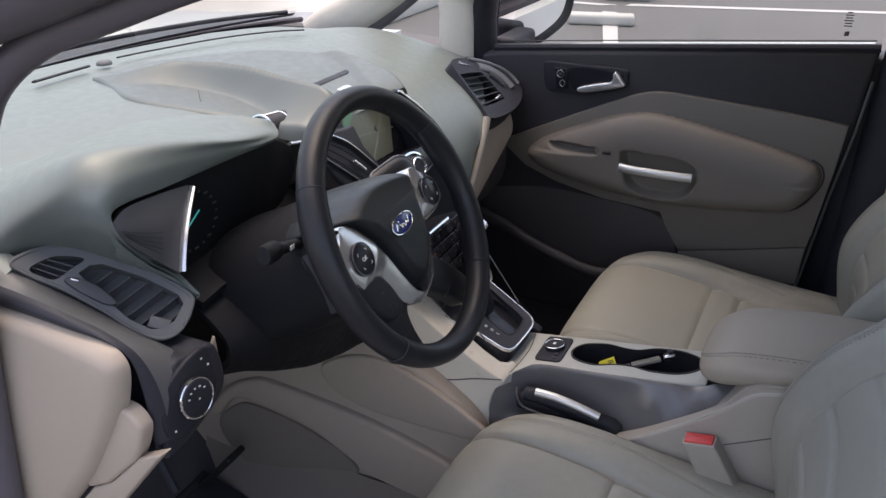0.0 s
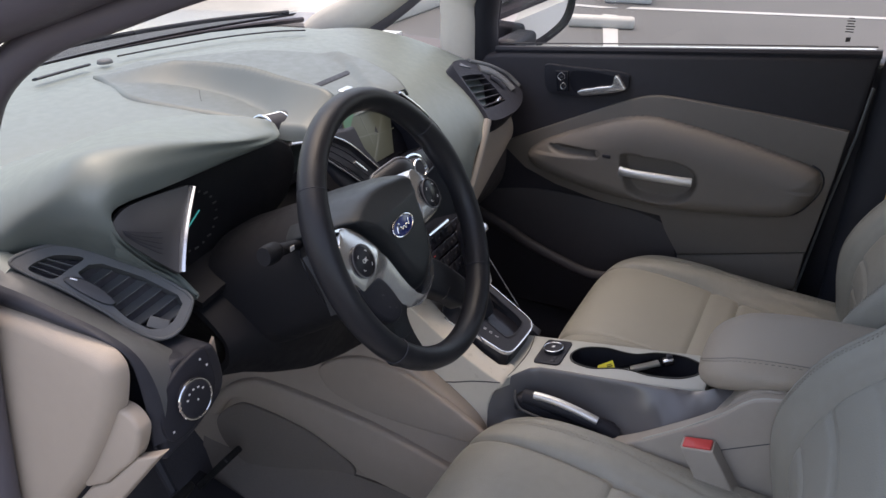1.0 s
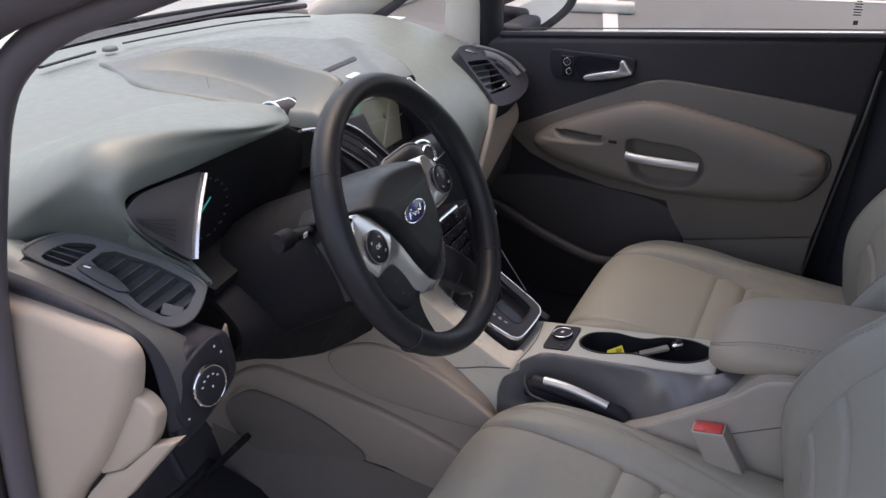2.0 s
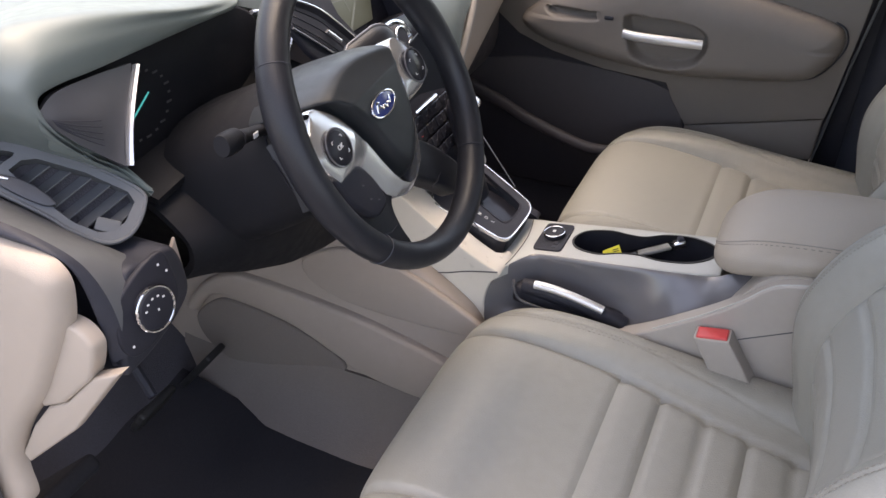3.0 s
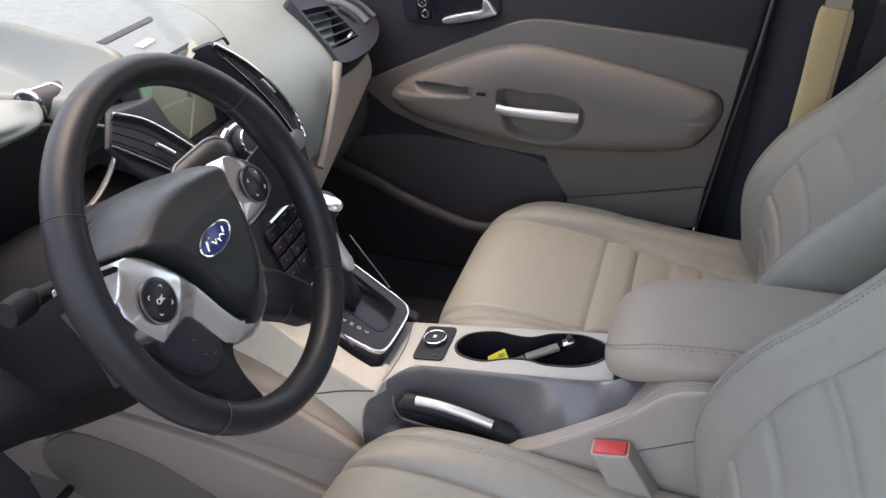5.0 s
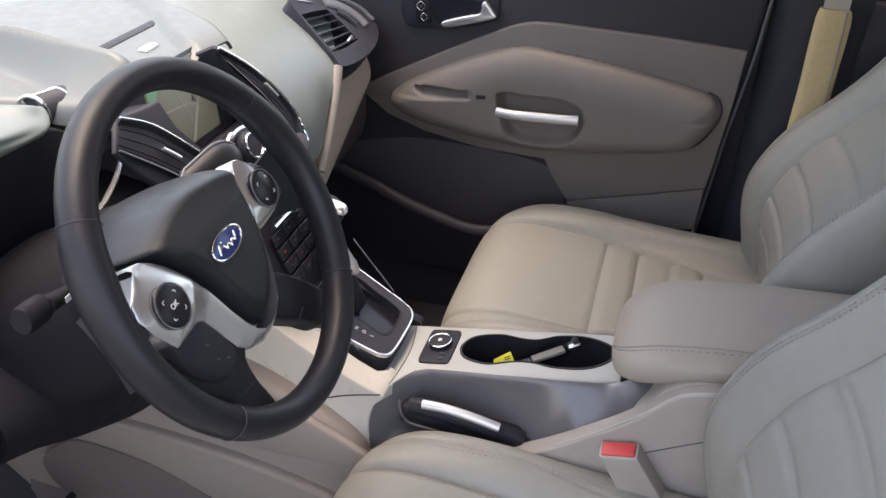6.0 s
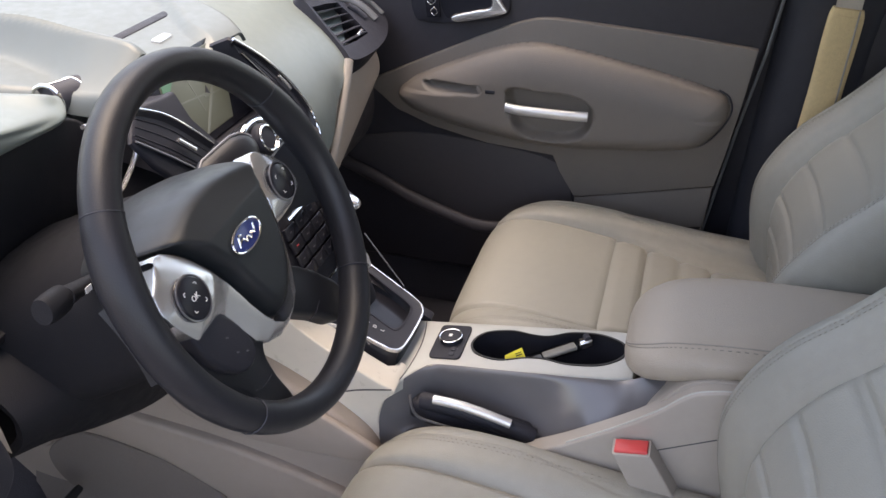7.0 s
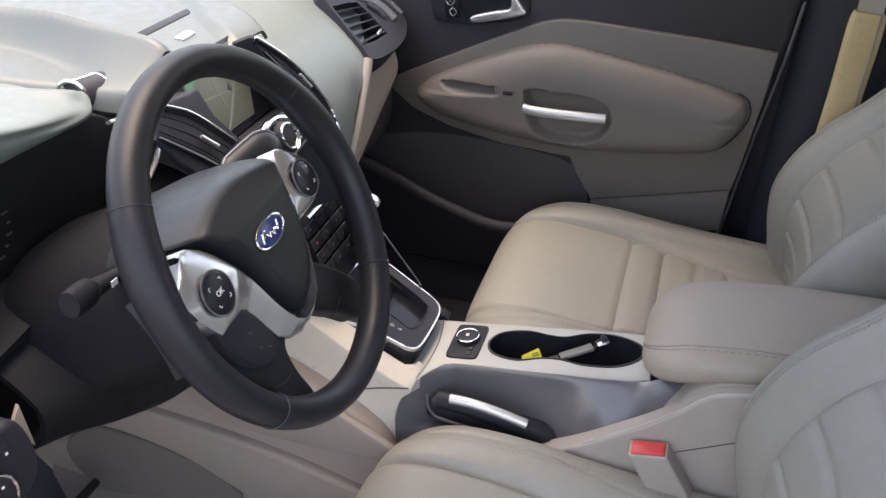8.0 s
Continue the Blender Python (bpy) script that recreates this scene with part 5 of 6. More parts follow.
# ---------------------------------------------------------------- centre console
def console():
    c = thing("centre_console", (0, -0.3, 0.2), "greige centre console with cup holders, gear selector and hand brake", "centre console")
    core = side([(0.16, 0.22), (0.16, 0.70), (0.06, 0.640), (-0.03, 0.594), (-0.14, 0.604), (-0.37, 0.636), (-0.40, 0.60), (-0.40, 0.22)], 0.052, 0.097, 0.004)
    core = part("console_core", core, M_CONSOLE, c, "greige console body")
    # strip with the cup holders
    M = plane_at((0.025, -0.225, 0.6320), (0, 0.14, 1), (1, 0, 0))
    strip = [(-0.082, 0.143), (-0.080, -0.12), (-0.076, -0.152), (0.028, -0.152), (0.032, -0.12), (0.034, 0.19), (0.050, 0.24), (-0.140, 0.24), (-0.140, 0.186), (-0.120, 0.172), (-0.096, 0.158)]
    t = part("top_strip", prism(strip, 0.004, 0.003, M, low=-0.012), M_CREAM, c, "champagne satin strip")
    cups = smooth_outline([(-0.052, 0.04), (-0.035, 0.075), (0.0, 0.086), (0.036, 0.072), (0.048, 0.036), (0.038, 0.004), (0.036, -0.02), (0.052, -0.05), (0.050, -0.092), (0.022, -0.125), (-0.018, -0.126), (-0.048, -0.098), (-0.052, -0.055), (-0.040, -0.022), (-0.040, 0.005)], 80)
    cups = [(x * 0.76 - 0.018, (y + 0.02) * 1.07 - 0.022) for x, y in cups]
    hole = prism(cups, 0.05, 0, M, low=-0.075)
    cut(t, prism([(-0.060, 0.30), (-0.088, 0.235), (-0.0975, 0.212), (-0.096, 0.199), (-0.086, 0.1915), (0.06, 0.187), (0.06, 0.30)], 0.05, 0, M, low=-0.05))
    cut(t, hole.copy())
    cut(core, prism([((x + 0.018) * 1.05 - 0.018, (y + 0.022) * 1.04 - 0.022) for x, y in cups], 0.05, 0, M, low=-0.085))
    hole.free()
    part("cup_lip", ring(cups, [((x + 0.018) * 0.94 - 0.018, (y + 0.022) * 0.97 - 0.022) for x, y in cups], 0.0055, M), M_RUBBER, t, "black rubber lip")
    inner = [((x + 0.018) * 0.99 - 0.018, (y + 0.022) * 0.99 - 0.022) for x, y in cups]
    rows = [[M @ Vector(((x + 0.018) * f - 0.018, (y + 0.022) * f - 0.022, z)) for x, y in inner] for z, f in ((0.001, 1.005), (-0.04, 1.0), (-0.068, 0.97), (-0.072, 0.90))]
    cupb = quads(rows, wrap_u=True)
    cupb.verts.ensure_lookup_table()
    cupb.faces.new([cupb.verts[i] for i in range(240, 320)])
    part("cup_well", cupb, M_BLACK, t, "black double cup well")
    part("surround_joint", tube([M @ Vector((x, y, 0.0042)) for x, y in spline([(-0.128, 0.177), (-0.098, 0.170), (-0.040, 0.167), (0.0, 0.171), (0.034, 0.178)], 24)], 0.0008, 6), M_TAUPE_SHADE, t)
    # knob plate
    Mk = M @ Matrix.Translation((-0.021, 0.123, 0.004))
    k = part("knob_plate", prism(ellipse(0.042, 0.0245, 48, power=9), 0.003, 0.001, Mk), M_BLACK, c, "black switch plate")
    part("mode_knob", prism(ellipse(0.0175, 0.0175, 36), 0.009, 0.003, Mk @ Matrix.Translation((0.004, 0, 0.002))), M_BLACK, k, "black round knob")
    part("knob_ring", tube([Mk @ Vector((0.004 + 0.017 * math.cos(a), 0.017 * math.sin(a), 0.0095)) for a in np.linspace(0, 2 * math.pi, 36, endpoint=False)], 0.0012, 8, closed=True), M_CHROME, k, "chrome ring")
    part("knob_mark", rbox((0.006, 0.005, 0.0006), 0, Mk @ Matrix.Translation((0.004, 0, 0.0112))), M_WHITE, k)
    for x in (-0.026, -0.014):
        part("plate_button", rbox((0.008, 0.008, 0.003), 0.001, Mk @ Matrix.Translation((x - 0.006, -0.012 + 0.002, 0.003))), M_DARK, k)
    # gear selector
    Mg = plane_at((0.014, 0.022, 0.656), (0.0, -0.42, 1), (1, 0, 0))
    frame_o = smooth_outline([(-0.079, 0.075), (-0.080, 0.0), (-0.080, -0.042), (-0.077, -0.058), (-0.066, -0.068), (-0.04, -0.0715), (0.02, -0.0725), (0.042, -0.068), (0.054, -0.054), (0.066, -0.01), (0.080, 0.045), (0.088, 0.075)], 90)
    frame_i = [(x * 0.968, y * 0.968) for x, y in frame_o]
    gate_o = smooth_outline([(-0.022, 0.060), (-0.028, 0.0), (-0.036, -0.038), (-0.030, -0.050), (-0.010, -0.055), (0.026, -0.055), (0.038, -0.046), (0.050, -0.008), (0.060, 0.060)], 60)
    g = part("gear_plate", prism(frame_i, 0.004, 0, Mg, low=-0.016), M_DARK, c, "dark grey gear selector plate")
    cut(g, prism(gate_o, 0.02, 0, Mg, low=-0.013))
    rows = [[Mg @ Vector((x * f - o, y * f - o * 0.4, z)) for x, y in frame_o] for z, f, o in ((0.004, 0.995, 0.0), (-0.006, 1.0, 0.001), (-0.020, 1.03, 0.004), (-0.045, 1.05, 0.006))]
    part("gear_skirt", quads(rows, wrap_u=True), M_GLOSS, g, "glossy black skirt")
    part("gear_frame", ring(frame_o, frame_i, 0.007, Mg, 0.0012), M_SILVER, g, "silver frame")
    part("gear_gate", ring(gate_o, [(x * 0.93 + 0.001, y * 0.93) for x, y in gate_o], 0.0048, Mg), M_BLACK, g, "black gate edge")
    part("gate_floor", prism(gate_o, -0.0125, 0, Mg, low=-0.015), M_GLOSS, g, "black gate")
    for i, ch in enumerate("LDNRP"):
        words("gear_letter", ch, 0.0085, Mg @ Matrix.Translation((-0.048, -0.030 + 0.0125 * i, 0.005)), M_WHITE, g)
    part("gear_boot", tube(spline([Mg @ Vector((0.014, 0.028, -0.010)), (0.012, 0.052, 0.72), (0.008, 0.066, 0.79), (0.004, 0.072, 0.825)], 10), [0.026, 0.023, 0.020, 0.018, 0.017, 0.017, 0.018, 0.019, 0.020, 0.020], 16), M_BLACK, g, "black lever boot")
    lv = part("gear_lever", tube(spline([(0.002, 0.068, 0.805), (0.001, 0.066, 0.822), (0.0, 0.060, 0.838), (-0.002, 0.055, 0.848)], 12), [0.012, 0.017, 0.020, 0.022, 0.0235, 0.024, 0.024, 0.0235, 0.022, 0.019, 0.014, 0.007], 18), M_BLACK, g, "black gear lever")
    part("lever_cap", pillow(ellipse(0.013, 0.021, 30, power=3), 0.005, Matrix.Translation((-0.006, 0.050, 0.845)) @ Matrix.Rotation(radians(14), 4, "X"), low=-0.004, rings=8), M_SILVER, lv, "silver lever cap")
    side_line = spline([(0.0, 0.066, 0.812), (0.0, 0.058, 0.795), (0.002, 0.047, 0.770), (0.005, 0.037, 0.748), (0.008, 0.029, 0.728)], 16)
    part("lever_side", tube(side_line, [0.004, 0.007] + [0.009] * 10 + [0.010, 0.009, 0.008, 0.006], 14), M_SATIN, lv, "silver lever facing")
    part("lever_button", rbox((0.012, 0.010, 0.018), 0.003, pose(-0.008, 0.054, 0.797, -20)), M_BLACK, lv, "black release button")
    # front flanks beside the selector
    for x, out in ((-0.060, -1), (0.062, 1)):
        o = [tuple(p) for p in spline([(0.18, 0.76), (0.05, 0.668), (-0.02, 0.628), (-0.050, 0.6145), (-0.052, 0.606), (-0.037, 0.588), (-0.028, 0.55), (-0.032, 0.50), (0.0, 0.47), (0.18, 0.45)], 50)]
        f = part("front_flank", side(o, x, 0.060 if out < 0 else 0.02, 0.016 if out < 0 else 0.008, out), M_CREAM_LIT if out < 0 else M_BLACK, c, "champagne satin flank" if out < 0 else "black flank")
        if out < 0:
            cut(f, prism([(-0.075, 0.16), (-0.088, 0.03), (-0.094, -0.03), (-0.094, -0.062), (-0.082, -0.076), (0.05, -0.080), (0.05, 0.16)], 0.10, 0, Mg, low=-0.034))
    part("flank_joint", tube(spline([(-0.1206, -0.050, 0.615), (-0.1206, 0.0, 0.603), (-0.1206, 0.04, 0.589), (-0.1206, 0.09, 0.578)], 12), 0.0011, 6), M_TAUPE_SHADE, c)
    # hollow with the hand brake
    rows = [spline([(-0.060, -0.083, 0.620), (-0.074, -0.070, 0.616), (-0.095, -0.052, 0.608), (-0.111, -0.036, 0.590), (-0.117, -0.027, 0.555), (-0.121, -0.030, 0.515), (-0.124, -0.040, 0.46), (-0.124, -0.040, 0.36)], 40)]
    for y, zl, zt, d in ((-0.095, 0.520, 0.622, 0.8), (-0.13, 0.515, 0.627, 1.0), (-0.20, 0.528, 0.634, 1.0), (-0.255, 0.540, 0.640, 0.8), (-0.290, 0.545, 0.643, 0.3), (-0.32, 0.560, 0.647, 0.0), (-0.365, 0.590, 0.654, 0.0), (-0.40, 0.625, 0.674, 0.0), (-0.43, 0.655, 0.700, 0.0)):
        h = zt - zl
        low, flat = [(-0.056, zt), (-0.060, zt - 0.006), (-0.062, zt - 0.3 * h), (-0.070, zt - 0.7 * h), (-0.084, zl + 0.004), (-0.117, zl)], [(-0.056, zt), (-0.062, zt - 0.004), (-0.076, zt - 0.27 * h), (-0.090, zt - 0.52 * h), (-0.104, zt - 0.76 * h), (-0.117, zl)]
        prof = [(a[0] * d + b[0] * (1 - d), y, a[1] * d + b[1] * (1 - d)) for a, b in zip(low, flat)]
        rows.append(spline(prof + [(-0.124, y, zl - 0.035), (-0.124, y, 0.36)], 40))
    cols = [spline([r[j] for r in rows], 60) for j in range(40)]
    part("brake_hollow", thick(quads(cols), 0.006), M_SCOOP, c, "grey satin hollow beside the driver's seat", sharp=60)
    hb = part("hand_brake", tube(spline([(-0.090, -0.085, 0.578), (-0.092, -0.12, 0.580), (-0.094, -0.17, 0.574), (-0.094, -0.225, 0.562), (-0.092, -0.25, 0.552)], 20), 0.0125, 14, flat=1.15), M_BLACK, c, "black hand brake lever")
    part("brake_bar", tube(spline([(-0.100, -0.106, 0.594), (-0.101, -0.14, 0.594), (-0.102, -0.18, 0.588), (-0.102, -0.219, 0.578)], 18), 0.0069, 12), M_SATIN, hb, "bright silver bar")
    part("brake_slot", rbox((0.034, 0.180, 0.034), 0.010, pose(-0.084, -0.158, 0.556, 6)), M_BLACK, c, "black brake slot")
    part("slot_rim", tube(spline([(-0.098, -0.070, 0.592), (-0.111, -0.076, 0.582), (-0.113, -0.086, 0.568), (-0.113, -0.105, 0.563), (-0.113, -0.146, 0.558), (-0.113, -0.196, 0.552), (-0.112, -0.235, 0.546)], 30), 0.0024, 8), M_SHADOW, c, "grey rim round the brake slot")
    # tongue of the rear box along the hollow's rim
    tg = [tuple(p) for p in spline([(-0.10, 0.488), (-0.125, 0.505), (-0.20, 0.530), (-0.28, 0.572), (-0.34, 0.612), (-0.385, 0.645), (-0.415, 0.672), (-0.440, 0.698), (-0.465, 0.713), (-0.52, 0.722), (-0.65, 0.7265), (-0.80, 0.728)], 70)] + [(-0.80, 0.40), (-0.12, 0.40)]
    part("box_tongue", side(tg, -0.100, 0.0270, 0.006), M_CONSOLE, c, "greige side panel sweeping forward")
    # raised rear box
    o = smooth_outline([(-0.388, 0.36), (-0.388, 0.60), (-0.391, 0.630), (-0.398, 0.648), (-0.414, 0.672), (-0.432, 0.698), (-0.455, 0.714), (-0.50, 0.722), (-0.62, 0.726), (-0.80, 0.728), (-0.82, 0.70), (-0.82, 0.36), (-0.60, 0.34)], 110)
    part("rear_box", side(o, 0.105, 0.213, 0.010), M_CONSOLE, c, "greige rear storage box")
    part("box_joint", tube([(-0.1272, y, 0.617 + -0.517 * (y + 0.44)) for y in np.linspace(-0.42, -0.75, 12)], 0.0009, 6), M_SHADOW, c)
    part("box_edge", tube(spline([(-0.123, -0.30, 0.585), (-0.123, -0.36, 0.6265), (-0.123, -0.415, 0.672), (-0.123, -0.44, 0.698), (-0.123, -0.465, 0.7125), (-0.123, -0.52, 0.7215), (-0.123, -0.65, 0.726), (-0.123, -0.78, 0.7275)], 30), 0.0013, 6), M_CREAM, c)
    # padded lid
    rows = []
    for y, hx, zt, zb in ((-0.358, 0.034, 0.700, 0.686), (-0.361, 0.056, 0.710, 0.680), (-0.370, 0.078, 0.723, 0.675), (-0.390, 0.095, 0.738, 0.674), (-0.425, 0.104, 0.752, 0.682), (-0.50, 0.106, 0.760, 0.704), (-0.60, 0.106, 0.764, 0.710), (-0.70, 0.106, 0.766, 0.712), (-0.76, 0.100, 0.762, 0.714), (-0.78, 0.08, 0.752, 0.722)):
        zc, h = (zt + zb) / 2, (zt - zb) / 2
        rows.append([(x, y, z) for x, z in ellipse(hx, h, 60, 0.0, zc, 2.6)])
    cols = [spline([r[j] for r in rows], 70) for j in range(60)]
    lid = part("armrest_lid", quads([[cols[j][i] for j in range(60)] for i in range(70)], wrap_u=True, caps=True), M_ARM, c, "padded greige armrest lid with stitching", sharp=70)
    for jj, inset in ((22, 0), (23, 1)):
        seam = [Vector(cols[jj][i]) for i in range(2, 68)]
        if inset == 0:
            part("lid_seam", tube(seam, 0.0011, 6), M_THREAD, lid)
        else:
            fine = spline(seam, 150)
            for i in range(2, 146, 2):
                part("stitch", tube([fine[i] + np.array((0, 0, 0.0004)), fine[i + 1] + np.array((0, 0, 0.0004))], 0.0008, 5), M_THREAD, lid)
    return c


console()


def console_side():
    """Beige foot-well wall between the pedals and the gear selector."""
    w = thing("footwell_trim", (-0.15, 0.2, 0.2), "beige moulded foot-well side trim", "trim panel")
    o = smooth_outline([(0.60, 0.22), (0.60, 0.62), (0.35, 0.66), (0.16, 0.64), (0.0, 0.55), (-0.05, 0.47), (-0.12, 0.36), (-0.12, 0.22)], 70)
    part("side_wall", side(o, -0.10, 0.05, 0.012), M_FOOT, w, "beige plastic wall")
    up = smooth_outline([(0.287, 0.575), (0.283, 0.534), (0.24, 0.512), (0.182, 0.500), (0.06, 0.497), (-0.047, 0.505), (-0.03, 0.535), (0.10, 0.60), (0.20, 0.615)], 80)
    part("upper_panel", side(up, -0.15, 0.009, 0.005), M_FOOT, w, "raised beige panel")
    band = smooth_outline([(0.565, 0.395), (0.52, 0.455), (0.465, 0.490), (0.40, 0.500), (0.183, 0.476), (-0.018, 0.420), (-0.09, 0.36), (0.05, 0.335), (0.18, 0.350), (0.238, 0.378), (0.33, 0.420), (0.45, 0.442), (0.505, 0.432), (0.545, 0.385)], 110)
    part("broad_rib", side(band, -0.15, 0.016, 0.010), M_FOOT, w, "broad beige moulded rib")
    pocket = smooth_outline([(0.555, 0.362), (0.502, 0.417), (0.45, 0.427), (0.329, 0.406), (0.232, 0.359), (0.240, 0.323), (0.293, 0.298), (0.45, 0.268), (0.53, 0.30)], 60)
    part("pocket_panel", side(pocket, -0.15, 0.006, 0.003), M_FOOTC, w, "taupe carpeted panel")
    flare = quads([[(x - 0.010 * math.sin(9 * y), y, z) for x, z in ((-0.148, 0.34), (-0.156, 0.31), (-0.166, 0.275), (-0.186, 0.24), (-0.222, 0.212), (-0.235, 0.205))] for y in np.linspace(0.60, -0.12, 24)])
    part("lower_carpet", thick(flare, 0.008), M_FOOTC, w, "taupe carpet running out over the floor")


console_side()


def pedals():
    p = thing("pedals", (-0.35, 0.5, 0.21), "black rubber brake and accelerator pedals", "pedals")
    part("brake_pedal", rbox((0.085, 0.016, 0.055), 0.006, pose(-0.400, 0.455, 0.375, 35)), M_RUBBER, p, "black rubber brake pad")
    part("brake_arm", tube(spline([(-0.39, 0.46, 0.39), (-0.37, 0.52, 0.46), (-0.36, 0.56, 0.60)], 12), 0.009, 8), M_DARK, p)
    part("accelerator", rbox((0.05, 0.014, 0.13), 0.005, pose(-0.225, 0.50, 0.31, 40)), M_RUBBER, p, "black accelerator pad")
    part("dead_pedal", rbox((0.11, 0.03, 0.24), 0.01, pose(-0.60, 0.52, 0.33, 48)), M_MAT, p, "carpeted foot rest")


pedals()

mat_ob = tagged(part("floor_mat", thick(quads([[(x, y, 0.207 + 0.25 * max(0, y - 0.38) + 0.002 * math.sin(40 * x) * math.sin(31 * y)) for x in np.linspace(-0.62, -0.20, 24)] for y in np.linspace(-0.10, 0.58, 30)]), 0.01), M_MAT), "dark grey carpet floor mat", "floor mat")


def cup_contents():
    """A clear lighter and a yellow card lying in the cups."""
    a = thing("lighter", (0.02, -0.25, 0.60), "clear plastic lighter with metal cap lying in the cup holder", "lighter")
    d = (Vector((0.034, -0.312, 0.652)) - Vector((-0.012, -0.222, 0.618))).normalized()
    M = plane_at((-0.001, -0.254, 0.634), (0.1, 0.35, 1), d)
    part("clear_body", rbox((0.092, 0.023, 0.011), 0.003, M), M_CLEAR, a, "clear plastic body")
    part("inner_tube", rbox((0.050, 0.018, 0.006), 0.002, M @ Matrix.Translation((0.014, 0, 0))), M_CONSOLE, a, "grey fuel inside")
    part("fuel_tube", rbox((0.030, 0.014, 0.005), 0.002, M @ Matrix.Translation((-0.028, 0, 0))), M_VANE, a)
    part("metal_cap", rbox((0.02, 0.018, 0.012), 0.003, M @ Matrix.Translation((0.054, 0, 0))), M_CHROME, a, "bright metal cap")
    part("cap_wheel", tube([M @ Vector((0.058, -0.007, 0.006)), M @ Vector((0.058, 0.007, 0.006))], 0.005, 12), M_DARK, a)
    b = thing("yellow_card", (0.0, -0.2, 0.60), "small folded yellow card standing in the cup holder", "card")
    Mc = plane_at((-0.017, -0.206, 0.626), (-0.7, -0.25, 0.7), d) @ Matrix.Scale(1.05, 4)
    part("card_face", prism([(-0.02, -0.012), (0.014, -0.012), (0.014, 0.012), (-0.012, 0.010)], 0.0012, 0, Mc), M_YELLOW, b, "yellow card")
    for k in range(2):
        part("print_bar", prism([(0.002, 0.003 + 0.003 * k), (0.011, 0.003 + 0.003 * k), (0.011, 0.0042 + 0.003 * k), (0.002, 0.0042 + 0.003 * k)], 0.0016, 0, Mc), M_BLACK, b)


cup_contents()


# ---------------------------------------------------------------- passenger door
def door():
    d = thing("passenger_door", (0.70, -0.1, 0.3), "closed front passenger door with black and taupe trim", "door")
    body = [(0.36, 0.32), (0.44, 0.60), (0.42, 0.94), (0.33, 0.975), (0.285, 0.985), (-0.10, 1.022), (-0.54, 1.062), (-0.525, 0.90), (-0.50, 0.74), (-0.465, 0.50), (-0.44, 0.32)]
    part("door_panel", side(body, 0.75, 0.078, 0.014), M_DOORTOP, d, "black upper door trim")
    part("door_skin", side([(y * 0.98, z - 0.01) for y, z in body], 0.81, 0.055, 0.01), M_PAINT, d, "painted outer skin")
    # taupe middle panel
    mid = spline([(0.262, 0.760), (0.244, 0.775), (0.119, 0.836), (0.0, 0.893), (-0.07, 0.922), (-0.125, 0.931), (-0.219, 0.927), (-0.379, 0.917), (-0.510, 0.905)], 40)
    mid = [tuple(p) for p in mid] + [(-0.500, 0.80), (-0.482, 0.66), (-0.475, 0.62), (-0.33, 0.585), (-0.196, 0.555), (-0.16, 0.61), (-0.144, 0.645), (0.0, 0.655), (0.12, 0.68), (0.20, 0.71)]
    part("middle_trim", side(mid, 0.674, 0.018, 0.007), M_DOOR, d, "taupe vinyl middle panel")
    low = [(-0.196, 0.551), (-0.33, 0.581), (-0.474, 0.6165), (-0.468, 0.52), (-0.30, 0.49), (-0.20, 0.47)]
    part("lower_trim", side(low, 0.674, 0.014, 0.004), M_DOOR, d, "taupe lower panel")
    # swelling arm rest
    arm = smooth_outline([(0.190, 0.752), (0.165, 0.783), (0.112, 0.812), (0.0, 0.862), (-0.07, 0.881), (-0.125, 0.883), (-0.228, 0.868), (-0.34, 0.848), (-0.447, 0.822), (-0.474, 0.80), (-0.474, 0.765), (-0.442, 0.715), (-0.40, 0.697), (-0.30, 0.683), (-0.15, 0.672), (-0.04, 0.680), (0.06, 0.695), (0.15, 0.718)], 110)
    pocket = smooth_outline([(-0.048, 0.796), (-0.11, 0.799), (-0.175, 0.796), (-0.214, 0.780), (-0.224, 0.750), (-0.205, 0.712), (-0.165, 0.694), (-0.105, 0.694), (-0.068, 0.712), (-0.054, 0.750)], 50)
    tray = smooth_outline([(0.132, 0.790), (0.11, 0.7945), (0.06, 0.7955), (0.012, 0.795), (0.009, 0.778), (0.04, 0.774), (0.085, 0.772), (0.118, 0.775)], 44)
    ys, zs = np.linspace(0.20, -0.49, 190), np.linspace(0.655, 0.90, 84)
    Y, Z = np.meshgrid(ys, zs, indexing="ij")
    da, dp, dt = inside(arm, Y, Z), inside(pocket, Y, Z), inside(tray, Y, Z)
    soft = np.where(Z > 0.77, 0.075, 0.040)
    q = np.clip(da / soft, 0, 1)
    H = 0.012 * np.clip(da / 0.004, 0, 1) ** 0.6 + 0.037 * np.sqrt(np.clip(1 - (1 - q) ** 2, 0, 1)) - 0.002
    H = np.where(da > 0, H, -0.006)
    H = H - 0.034 * np.clip(dp / 0.010, 0, 1) ** 0.8 - 0.018 * np.clip(dt / 0.006, 0, 1)
    X = 0.657 - H
    bm = quads([[(X[i, k], Y[i, k], Z[i, k]) for k in range(84)] for i in range(190)])
    far = (da < -0.005).ravel()
    bmesh.ops.delete(bm, geom=[v for v, f in zip(list(bm.verts), far) if f], context="VERTS")
    a = part("arm_rest", bm, M_DOOR, d, "taupe padded arm rest with grip recess", sharp=75)
    part("pull_bar", tube(spline([(0.612, -0.048, 0.758), (0.606, -0.08, 0.757), (0.606, -0.17, 0.757), (0.610, -0.213, 0.757)], 20), 0.0105, 12, flat=0.75, up=(1, 0, 0)), M_SATIN, d, "satin silver pull bar")
